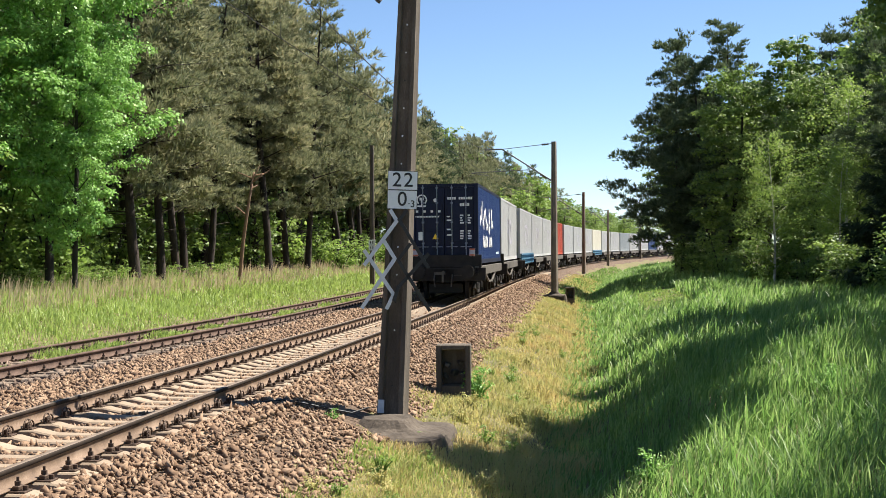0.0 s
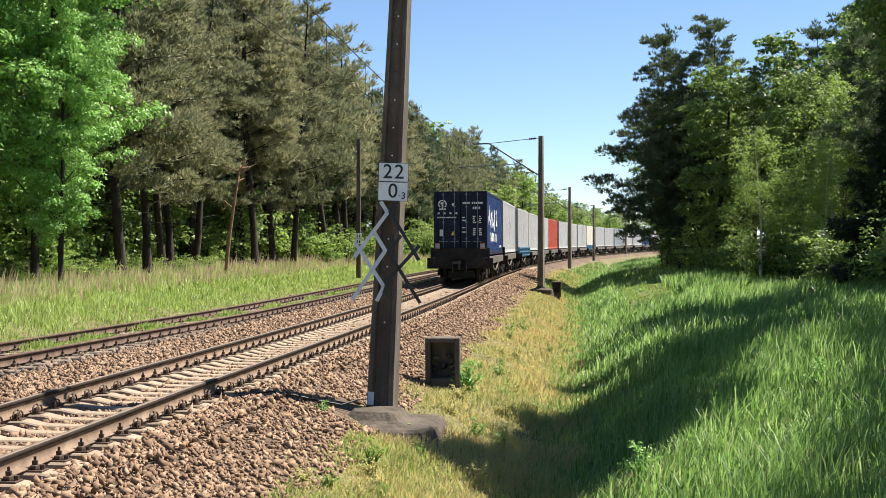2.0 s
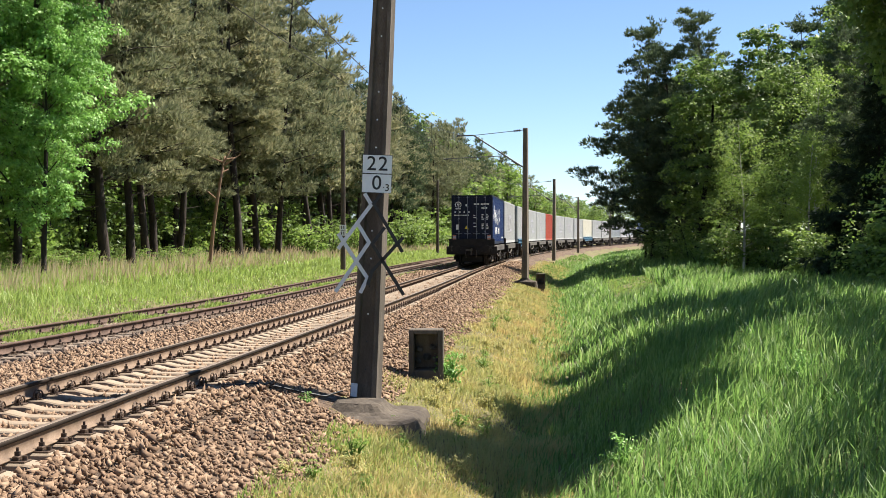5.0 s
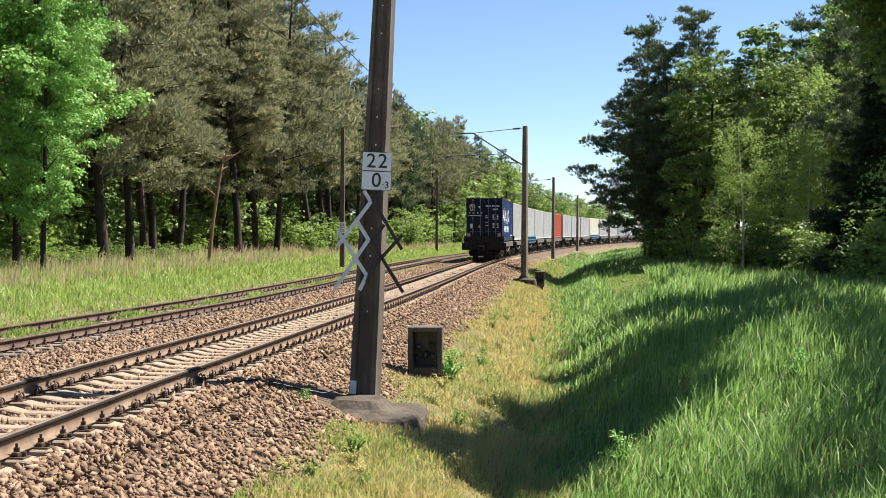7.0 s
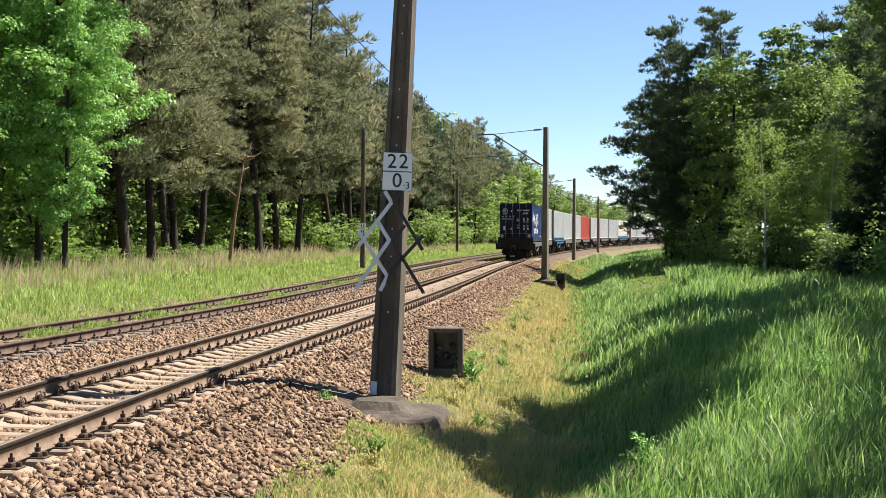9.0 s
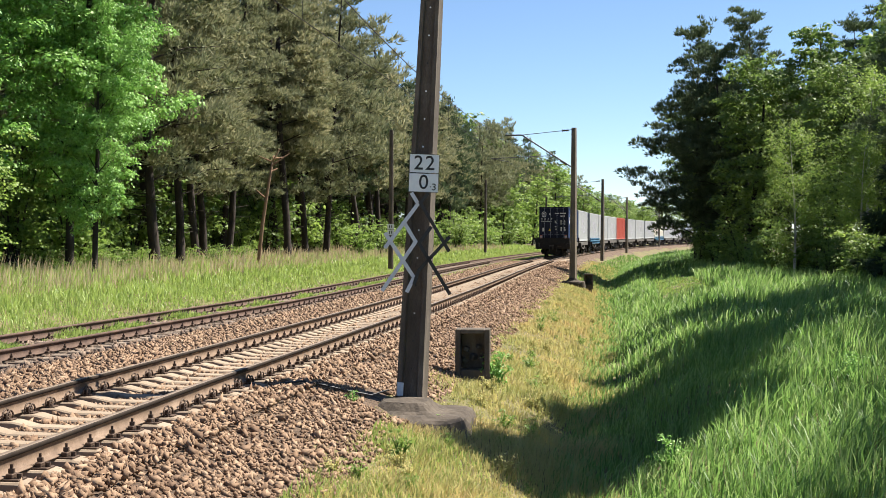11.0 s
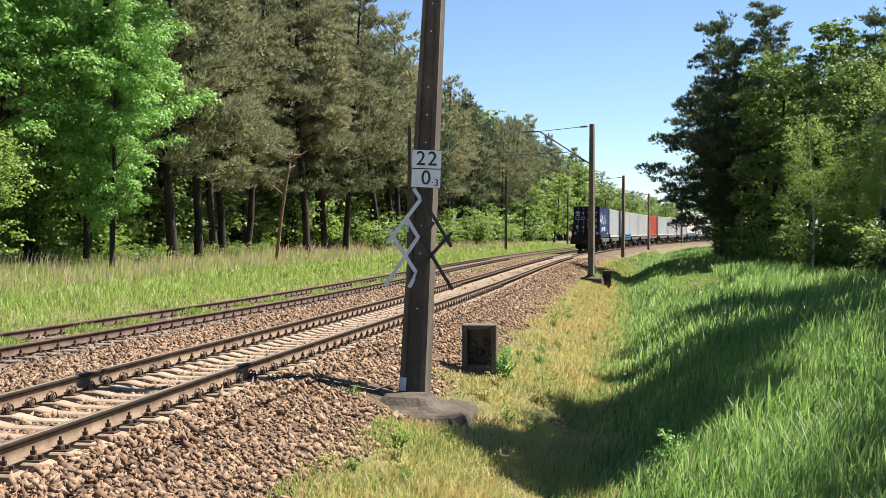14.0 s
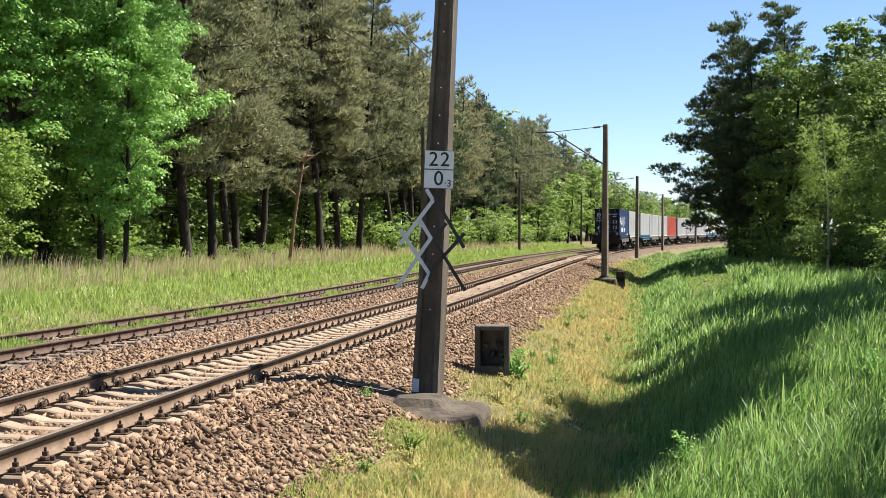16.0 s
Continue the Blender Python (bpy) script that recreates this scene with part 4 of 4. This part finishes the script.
L_PINE = "tall olive-brown Scots pine with bare lower trunk"
L_GPINE = "dark green Scots pine at the forest edge"
L_LEAFY = "leafy green broadleaved tree at the forest edge"
L_MAPLE = "fresh bright green maple tree at the forest edge"
L_YOUNG = "young yellow-green broadleaved tree in sun"
L_BUSH = "bright green leafy bush under the trees"
SPECIES = {
    "pine": [("pine", 18.0, 1, 11000, 3.3, .23, M_NEEDLE, M_BARK_PINE, .27, L_PINE, "pine_tree"), ("pine", 18.0, 2, 11000, 3.6, .17, M_NEEDLE, M_BARK_PINE, .27, L_PINE, "pine_tree"),
             ("pine", 18.0, 3, 11000, 3.0, .28, M_NEEDLE, M_BARK_PINE, .27, L_PINE, "pine_tree"), ("pine", 18.0, 4, 11000, 3.2, .15, M_NEEDLE_GREEN, M_BARK_PINE, .27, L_GPINE, "pine_tree")],
    "pine_far": [("pine", 17.0, 5, 1700, 3.0, .30, M_NEEDLE, M_BARK_PINE, .50, L_PINE, "pine_tree"), ("pine", 17.0, 6, 1700, 2.8, .25, M_NEEDLE_GREEN, M_BARK_PINE, .50, L_GPINE, "pine_tree")],
    "gpine": [("pine", 16.0, 7, 16000, 4.4, .10, M_NEEDLE_GREEN, M_BARK_PINE, .26, L_GPINE, "pine_tree"), ("pine", 16.0, 8, 16000, 3.9, .15, M_NEEDLE_GREEN, M_BARK_PINE, .26, L_GPINE, "pine_tree")],
    "maple": [("leafy", 14.0, 9, 42000, 4.6, .17, M_MAPLE, M_BARK, .135, L_MAPLE, "maple_tree")],
    "leafy": [("leafy", 14.0, 10, 16000, 3.6, .12, M_LEAF, M_BARK, .18, L_LEAFY, "broadleaved_tree"), ("leafy", 14.0, 11, 16000, 3.2, .15, M_LEAF, M_BARK, .18, L_LEAFY, "broadleaved_tree")],
    "leafy_far": [("leafy", 13.0, 12, 1900, 3.6, .1, M_LEAF, M_BARK, .38, L_LEAFY, "broadleaved_tree"), ("leafy", 13.0, 17, 1900, 3.4, .1, M_YOUNG, M_BARK, .38, L_YOUNG, "broadleaved_tree")],
    "birch": [("birch", 11.0, 13, 11000, 2.6, .12, M_YOUNG, M_BARK_BIRCH, .11, "young birch with pale trunk and hanging yellow-green leaves", "birch_tree")],
    # slim high crowns, shaped for the shadow band they throw on the ditch
    "shade": [("birch", 11.0, 18, 6000, .95, .77, M_LEAF, M_BARK_BIRCH, .15, "slim birch with hanging green leaves", "birch_tree"),
              ("birch", 11.0, 25, 8000, .95, .48, M_LEAF, M_BARK_BIRCH, .15, "slim birch with hanging green leaves", "birch_tree")],
    "spruce": [("spruce", 9.0, 14, 9000, 2.6, .05, M_SPRUCE, M_BARK, .28, "dark conical spruce at the forest edge", "spruce_tree")],
    "bush": [("bush", 2.6, 15, 900, 1.3, 0, M_YOUNG, M_BARK, .15, L_BUSH, "bush"), ("bush", 3.6, 16, 950, 1.5, 0, M_LEAF, M_BARK, .16, "green leafy bush under the trees", "bush")],
    "sapling": [("leafy", 4.5, 22, 6500, 1.7, .1, M_YOUNG, M_BARK, .10, "small bright yellow-green maple sapling in sun", "maple_tree")],
    "weed": [("bush", .7, 21, 420, .34, 0, M_MAPLE, M_MAPLE, .05, "bright green broad-leaved weed among the grass", "weed")],
    "strip_weed": [("bush", .7, 23, 300, .34, 0, M_YOUNG, M_YOUNG, .06, "low yellow-green weed on the dry strip", "weed"), ("bush", .7, 24, 300, .34, 0, M_DRY, M_DRY, .055, "low reddish dry weed on the dry strip", "weed")],
    "near_bush": [("bush", 2.4, 19, 2300, 1.3, 0, M_YOUNG, M_BARK, .10, L_BUSH, "bush"), ("bush", 3.0, 20, 2300, 1.3, 0, M_LEAF, M_BARK, .11, "green leafy bush under the trees", "bush")],
}
GROUPS = {"weed": "broad-leaved weeds", "strip_weed": "low strip weeds", "shade": "slim birches", "near_bush": "forest bushes", "pine": "forest pines", "pine_far": "forest pines", "gpine": "forest pines", "bush": "forest bushes", "leafy": "broadleaved trees", "leafy_far": "broadleaved trees"}
USED = {}


def plant(species, variant, x, y, height=None, turn=None, z=None, wide=1.0):
    spec = SPECIES[species][variant % len(SPECIES[species])]
    key = (species, variant % len(SPECIES[species]))
    k = (height or spec[1]) / spec[1]
    m = pose(x, y, zg(x, y) - .05 if z is None else z, 0, 0, random.uniform(0, 360) if turn is None else turn)
    if key not in USED:
        ob = USED[key] = make_tree(*spec)
        ob.matrix_basis = m
        tagged(ob, group=GROUPS.get(species, ""))
    else:
        ob = copy_thing(USED[key], m)
    ob.scale = (k * wide, k * wide, k)
    return ob


# left-hand forest
plant("maple", 0, -12.4, 46.5, 15.5, 40, wide=.8)
plant("maple", 0, -10.8, 43.8, 9.5, 130, wide=.85)
plant("maple", 0, -14.9, 42.0, 14.5, 190)
plant("maple", 0, -18.3, 39.5, 14.5, 280)
plant("sapling", 0, -13.3, 37.6, 4.4, 100)
plant("sapling", 0, -14.9, 38.2, 4.8, 200)
r = random.Random(5)
spots = []
for o0, n, u0, u1, gap in ((-15.0, 27, 52, 135, 2.6), (-19, 24, 46, 150, 3.2), (-25, 22, 44, 150, 4.0)):
    tries = 0
    while n and tries < 900:
        tries += 1
        u, o = r.uniform(u0, u1), o0 + r.uniform(-1.5, 1.5)
        x, y = (float(a) for a in plan(u, o))
        if all((x - a) ** 2 + (y - b) ** 2 > gap * gap for a, b in spots):
            spots.append((x, y))
            n -= 1
            near = u < 88 and o > -17
            plant("pine" if near else "pine_far", r.randrange(4), x, y, r.uniform(16.5, 20.5) if u < 105 else r.uniform(13.0, 17.0))
for i in range(66):
    u = 134 + i * 2.7
    x, y = (float(a) for a in plan(u, -14.0 - r.uniform(0, 8)))
    plant("leafy_far" if i % 5 == 1 or u > 235 and i % 2 else "pine_far", 0 if i % 4 else 1, x, y, r.uniform(.9, 1.1) * float(np.interp(u, [134, 205, 225, 245, 320], [16.4, 15.8, 13.0, 10.5, 8.5])))
for i in range(84):
    u = r.uniform(42, 135)
    x, y = (float(a) for a in plan(u, -14.8 - r.uniform(0, 1) ** 1.3 * 17))
    plant("bush", r.choice((0, 0, 1)), x, y, r.uniform(1.4, 4.6), wide=r.uniform(.9, 1.3))
for i in range(16):
    x, y = (float(a) for a in plan(88 + i * 6.0, -11.8 - r.uniform(0, 2)))
    plant("bush", i % 3, x, y, r.uniform(2, 4.5), wide=1.3)
for i in range(44):
    x, y = (float(a) for a in plan(30 + i * 3.2, -33 - r.uniform(0, 12)))
    plant("leafy_far", i % 3, x, y, r.uniform(8, 13), wide=1.4)

for i in range(34):
    u = 98 + i * 2.5
    x, y = (float(a) for a in plan(u, -13.6 - r.uniform(0, 5)))
    plant("pine_far", 0 if i % 3 else 1, x, y, r.uniform(.92, 1.08) * float(np.interp(u, [98, 112, 125, 180], [16.8, 16.2, 15.8, 16.2])))
for i in range(16):
    x, y = (float(a) for a in plan(92 + i * 6.0, -19 - r.uniform(0, 6)))
    plant("leafy_far", 0, x, y, r.uniform(4, 6), wide=1.5)

# leafy edge of the far wood, where the line bends away
for i in range(46):
    u = 112 + i * 4.2
    x, y = (float(a) for a in plan(u, -11.0 - r.uniform(0, 5)))
    plant("leafy_far", 1 if i % 3 else 0, x, y, r.uniform(.55, 1.0) * float(np.interp(u, [112, 150, 170, 205, 245, 310], [4.5, 5.0, 12.0, 13.0, 9.5, 8.0])), wide=1.15)
for i in range(26):
    u = 215 + i * 8.0
    x, y = (float(a) for a in plan(u, -26 - r.uniform(0, 14)))
    plant("leafy_far", i, x, y, r.uniform(8.0, 11.0), wide=1.5)

for i in range(14):   # low scrub where the meadow meets the wood
    u = 42 + i * 1.9
    x, y = (float(a) for a in plan(u, -13.2 - r.uniform(0, 1.6)))
    plant("near_bush", i % 2, x, y, r.uniform(.8, 1.4), wide=1.5)

# young growth between the pines' trunks
for i in range(40):
    u = 42 + i * 1.45
    x, y = (float(a) for a in plan(u, -15.2 - r.uniform(0, 5)))
    plant("near_bush", i % 2, x, y, r.uniform(2.0, 5.2), wide=r.uniform(.8, 1.25))

# right-hand forest
plant("gpine", 0, 19.7, 87, 16.6, 20)
plant("gpine", 1, 20.9, 83.5, 14.6, 60)
plant("leafy", 0, 21.2, 91, 13.0)
plant("leafy", 1, 21.0, 95, 9.0)
plant("leafy", 0, 27.5, 72, 15.2)
plant("gpine", 1, 31.5, 79, 16.6, 40)
plant("near_bush", 1, 19.8, 83, 3.2)
plant("near_bush", 1, 20.2, 88, 2.6)
plant("gpine", 1, 23.0, 85, 16.9, 120)
plant("leafy", 0, 20.5, 78, 13.2)
plant("leafy", 1, 24.5, 76, 14.6)
plant("gpine", 0, 27.5, 80, 15.2, 200)
plant("leafy", 0, 21.5, 66, 11.0)
plant("gpine", 1, 25.6, 68, 13.5, 300)
plant("birch", 0, 17.0, 57, 7.2)
plant("birch", 0, 18.6, 53.5, 6.4)
plant("birch", 0, 20.4, 58, 9.6)
plant("leafy", 1, 24.0, 60, 12.6)
plant("gpine", 0, 22.5, 55, 10.8, 90)
plant("spruce", 0, 18.3, 45.5, 8.6)
plant("leafy", 0, 22.2, 47.5, 11.5)
plant("birch", 0, 19.2, 40.0, 9.5)
plant("leafy", 1, 21.5, 41.5, 12.0)
for i in range(3, 17):   # slim birches in a row, added out of view to shade the ditch
    plant("shade", i >= 9, 9.1 + .572 * i + r.uniform(-.2, .2), 16.2 + 1.654 * i, r.uniform(13.8, 15.6), wide=.8)
for i in range(8):   # lower birches under them, added out of view to shade the near bank
    plant("birch", 0, 7.9 + .8 * i, 12.8 + 2.31 * i, r.uniform(6.1, 7.0))
plant("shade", 0, 19.0, 42.0, 12.0, 250, wide=1.6)
r = random.Random(9)
for i in range(36):
    u = r.uniform(50, 120)
    o = 16 + r.uniform(0, 18) + max(0, (75 - u) * .12)
    x, y = (float(a) for a in plan(u, o))
    plant(r.choice(("leafy_far", "pine_far", "pine_far")), r.randrange(2), x, y, r.uniform(11, 15.5))
for i in range(30):
    u = 95 + i * 5.0
    x, y = (float(a) for a in plan(u, 15.2 + r.uniform(0, 10)))
    plant(("pine_far", "leafy_far")[i % 3 == 0], i, x, y, r.uniform(11, 15))
for i in range(38):
    u = r.uniform(34, 95)
    o = np.interp(u, [34, 45, 60, 80, 95], [17.2, 15.4, 13.4, 12.2, 11.4]) + r.uniform(0, 3.5)
    x, y = (float(a) for a in plan(u, o))
    plant("near_bush", r.randrange(2), x, y, r.uniform(1.0, 3.2), wide=r.uniform(.9, 1.4))


rw = random.Random(31)
for i in range(64):   # low weeds on the dry strip
    u = 13 + 34 * rw.random() ** 1.3
    x, y = (float(a) for a in plan(u, rw.uniform(2.7, 4.7)))
    if math.hypot(x + .2, y - 16.9) > 1.1:
        plant("strip_weed", i, x, y, rw.uniform(.14, .34), wide=1.3)
for x, y, h in ((6.2, 18.7, .5), (6.5, 19.2, .5), (2.9, 15.3, .5), (1.25, 21.6, .6), (1.22, 21.9, .5), (-.95, 16.3, .2), (.15, 16.4, .2)):
    plant("weed", 0, x, y, h)


def leaning_snag():
    """A broken reddish trunk with a forked top, leaning at the forest edge."""
    x, y = -7.05, 62.0
    root = thing("broken_tree", pose(x, y, zg(x, y) - .1), "broken leaning tree with reddish bare wood", "tree")
    bm = bmesh.new()
    trunk_bm(bm, [Vector(p) for p in ((-.35, 0, 0), (-.12, 0, 2.2), (.18, 0, 4.2), (.42, 0, 5.5))], [.10, .085, .07, .04], 7)
    for a, b in (((.3, 0, 5.0), (1.2, -.2, 5.6)), ((.35, 0, 5.2), (-.35, .1, 5.5)), ((.1, 0, 3.4), (-.5, .2, 3.9)), ((.4, 0, 5.35), (.95, .2, 5.45)), ((.35, 0, 5.2), (.75, -.2, 5.85)), ((.25, 0, 4.7), (.6, .1, 4.9))):
        trunk_bm(bm, [Vector(a), Vector(b)], [.05, .015], 5)
    part("trunk", bm, M_DEAD, root, smooth=True)


leaning_snag()


# ---- grass ----
def grass(name, n, u0, u1, o_of, height, mat, label, seed, width=1.0, bend=.5, hmod=.5, power=1.0):
    """Bent blades, three triangles each, thinning out with distance and growing in tussocks."""
    g = np.random.default_rng(seed)
    f = g.uniform(0, 1, n)
    u = u0 * (u1 / u0) ** (f ** power)
    o = o_of(u, g.uniform(0, 1, n))
    x, y = plan(u, o)
    z = ground_z(u, o)
    tuss = .5 + .5 * np.sin(1.9 * x + 1.1 * np.sin(.7 * y)) * np.sin(1.6 * y + 1.3 * np.sin(.8 * x))
    h = height(u, o) * g.uniform(.45, 1.15, n) * (1 - hmod + hmod * tuss)
    a = g.uniform(0, 2 * np.pi, n)
    d = np.stack([np.cos(a), np.sin(a)], 1)
    w = (.0032 + .00036 * u) * width * g.uniform(.7, 1.4, n)
    b = g.uniform(.1, 1.0, n) * bend * h
    sx, sy = -d[:, 1] * w, d[:, 0] * w
    wind = .12 * h
    p0 = np.stack([x, y, z - .03], 1)
    p1 = p0 + np.stack([d[:, 0] * b * .3, d[:, 1] * b * .3, h * .62], 1)
    p2 = p0 + np.stack([d[:, 0] * b + wind, d[:, 1] * b, h * (1 - .25 * (b / np.maximum(h, .01)) ** 2)], 1)
    s = np.stack([sx, sy, 0 * sx], 1)
    v = np.stack([p0 - s, p0 + s, p1 + s * .8, p1 - s * .8, p2], 1).reshape(-1, 3)
    i = np.arange(n)[:, None] * 5
    fc = np.concatenate([i + [0, 1, 2], i + [0, 2, 3], i + [3, 2, 4]], 1).reshape(-1, 3)
    tagged(new(name, mesh_np(name, v, fc, (mat,))), label, "grass", kind="stuff")


def between(a, b):
    return lambda u, f: a + (b - a) * f


def right_edge(u):
    return np.interp(u, [8, 34, 60, 95, 140], [18, 17.5, 15.8, 14.5, 13])


grass("tall_grass", 140000, 8.0, 150, lambda u, f: 4.6 + (right_edge(u) - 4.6) * f, lambda u, o: np.interp(o, [4.4, 5.2, 7, 10], [.22, .36, .64, .78]) * np.where((o > 7.3) & (o < 9.7) & (u > 50) & (u < 90), .2, 1), M_GRASS,
      "lush tall green grass on the ditch bank", 1, bend=.8, power=1.3)
grass("dry_grass", 95000, 8.5, 120, lambda u, f: 2.4 + 2.9 * f ** .85 + .2 * np.sin(u * 1.7), lambda u, o: np.interp(o, [2.4, 3.2, 5], [.10, .22, .30]), M_DRY, "dry yellow and reddish weeds beside the ballast", 2, width=.75, bend=.9, hmod=.7, power=1.3)
grass("meadow_grass", 125000, 15.0, 170, lambda u, f: np.interp(u, [14, 26, 38, 45, 62], [-5.55, -5.35, -4.3, -3.6, -2.6]) - 11.0 * f, lambda u, o: np.interp(-o, [2, 5.6, 6.4, 7.4, 9, 14], [.15, .10, .24, .4, .54, .62]), M_MEADOW, "tall green meadow grass along the disused track", 3, width=.7, bend=.8, hmod=.6)
grass("path_grass", 7000, 50, 90, between(7.2, 9.8), lambda u, o: .1 + .06 * np.sin(o * 3.4) ** 2, M_MEADOW, "short yellow-green grass of a mown path", 14)
grass("seed_stalks", 16000, 24.0, 150, lambda u, f: -9.5 - 5.5 * f, lambda u, o: .95 + 0 * o, M_STALK, "tan seed stalks of tall grass before the forest", 4, width=.6, bend=.25, hmod=.8)
grass("track_weeds", 24000, 14.0, 60, lambda u, f: np.interp(u, [14, 26, 40], [-5.9, -5.7, -4.9]) + 1.1 * f ** 1.3, lambda u, o: .27 + 0 * o, M_MEADOW, "sparse weeds between rusty rails", 6, hmod=.95)


grass("far_grass", 16000, 70, 170, lambda u, f: 3.4 + 10 * f, lambda u, o: .36 + 0 * o, M_GRASS, "green grass along the far embankment", 12, width=.8)
grass("short_grass", 14000, 8.0, 16, lambda u, f: 2.6 + 3.2 * f, lambda u, o: .17 + 0 * o, M_MEADOW, "short yellow-green grass by the ditch", 8, hmod=.7)


# ---- crushed stone ----
def stones(name, n, u0, u1, o0, o1, size, mat, label, seed, keep_clear=True, lift=0.0):
    """Angular stones of eight corners, lying on the bed between the sleepers and down the shoulder."""
    g = np.random.default_rng(seed)
    u = u0 * (u1 / u0) ** g.uniform(0, 1, n)
    o = g.uniform(o0, o1, n)
    if keep_clear:
        k = (u - 6.2) / SLEEPER_STEP
        on = (np.abs(k - np.round(k)) * SLEEPER_STEP < .13) & (np.abs(o) < 1.0)
        rail = np.abs(np.abs(o) - .7535) < .10
        ok = ~(on | rail) & ~((np.abs(o) > 1.3) & (np.abs(o) < 0))
        u, o = u[ok], o[ok]
        n = len(u)
    x, y = plan(u, o)
    ok = ~((np.abs(x + .17) < .66) & (np.abs(y - 16.98) < .66))
    u, o, n = u[ok], o[ok], int(ok.sum())
    s = size * np.clip(np.exp(g.normal(0, .38, n)), .4, 2.1) * (1 + .006 * u)
    x, y = plan(u, o)
    z = ground_z(u, o) + lift + s * .15
    z = np.where(np.abs(o) < .98, grade(u) - .27 + s * .1, np.where(np.abs(o) < 1.6, grade(u) - .225 + s * .1, z)) if keep_clear else z
    tips = np.array([(1, 0, 0), (-1, 0, 0), (0, 1, 0), (0, -1, 0), (0, 0, 1), (0, 0, -1)], float)
    c = (tips[None] * g.uniform(.5, 1.15, (n, 6, 1)) + g.normal(size=(n, 6, 3)) * .26) * np.array([.80, .62, .46]) * s[:, None, None]
    q = g.normal(size=(n, 4))
    q /= np.linalg.norm(q, axis=1, keepdims=True)
    w, a, b, d = q.T
    R = np.stack([1 - 2 * (b * b + d * d), 2 * (a * b - d * w), 2 * (a * d + b * w), 2 * (a * b + d * w), 1 - 2 * (a * a + d * d), 2 * (b * d - a * w),
                  2 * (a * d - b * w), 2 * (b * d + a * w), 1 - 2 * (a * a + b * b)], 1).reshape(n, 3, 3)
    v = np.einsum("nij,nkj->nki", R, c) + np.stack([x, y, z], 1)[:, None]
    tri = np.array([(0, 2, 4), (2, 1, 4), (1, 3, 4), (3, 0, 4), (2, 0, 5), (1, 2, 5), (3, 1, 5), (0, 3, 5)])
    f = (np.arange(n)[:, None, None] * 6 + tri[None]).reshape(-1, 3)
    tagged(new(name, mesh_np(name, v.reshape(-1, 3), f, (mat,))), label, "stones", kind="stuff")


stones("ballast_stones", 90000, 8.4, 100, -3.1, 2.9, .044, M_STONE, "pale brown crushed stone ballast of the track", 21)
stones("old_ballast_stones", 7000, 14.0, 62, -6.2, -3.0, .06, M_OLD_STONE, "dirty brown crushed stone round the disused track", 22, keep_clear=False)


def cable():
    '''A slack black cable from the mast's foot across the shoulder to the rail.'''
    pts = []
    for u, o, dz in ((17.35, 2.45, .2), (17.2, 2.25, .07), (17.0, 2.0, .06), (16.8, 1.7, .07), (16.7, 1.45, .08), (16.6, 1.2, .06), (16.5, .95, .03)):
        x, y = plan(u, o)
        pts.append(Vector((float(x), float(y), float(ground_z(u, o)) + dz)))
    bm = bmesh.new()
    trunk_bm(bm, pts, [.012] * len(pts), 6)
    tagged(new("cable", bm_mesh("cable", bm, M_BLACK, True)), "slack black cable lying on the ballast by a mast", "cable")


cable()


# ---- what moves ----
def motions():
    times = [i * .5 for i in range(33)]
    for off, wg, box_ob, sets in TRAIN:
        rows = []
        for t in times:
            u0, u1 = float(at_s(train_s(t) + off - 4.35)), float(at_s(train_s(t) + off + 4.35))
            (xa, ya), (xb, yb) = plan(u0, 0), plan(u1, 0)
            za, zb = float(grade(u0)), float(grade(u1))
            rows.append((t, pose(float(xa + xb) / 2, float(ya + yb) / 2, (za + zb) / 2, math.degrees(math.atan((zb - za) / 8.7)), 0, -math.degrees(math.atan2(float(xb - xa), float(yb - ya))))))
        walk(wg, rows)
        walk(box_ob, rows)
        for ws in sets:
            y = ws.matrix_basis.translation.y
            walk(ws, [(i * .1, pose(0, y, .46, -math.degrees((train_s(i * .1) - train_s(0)) / .46))) for i in range(161)])


motions()
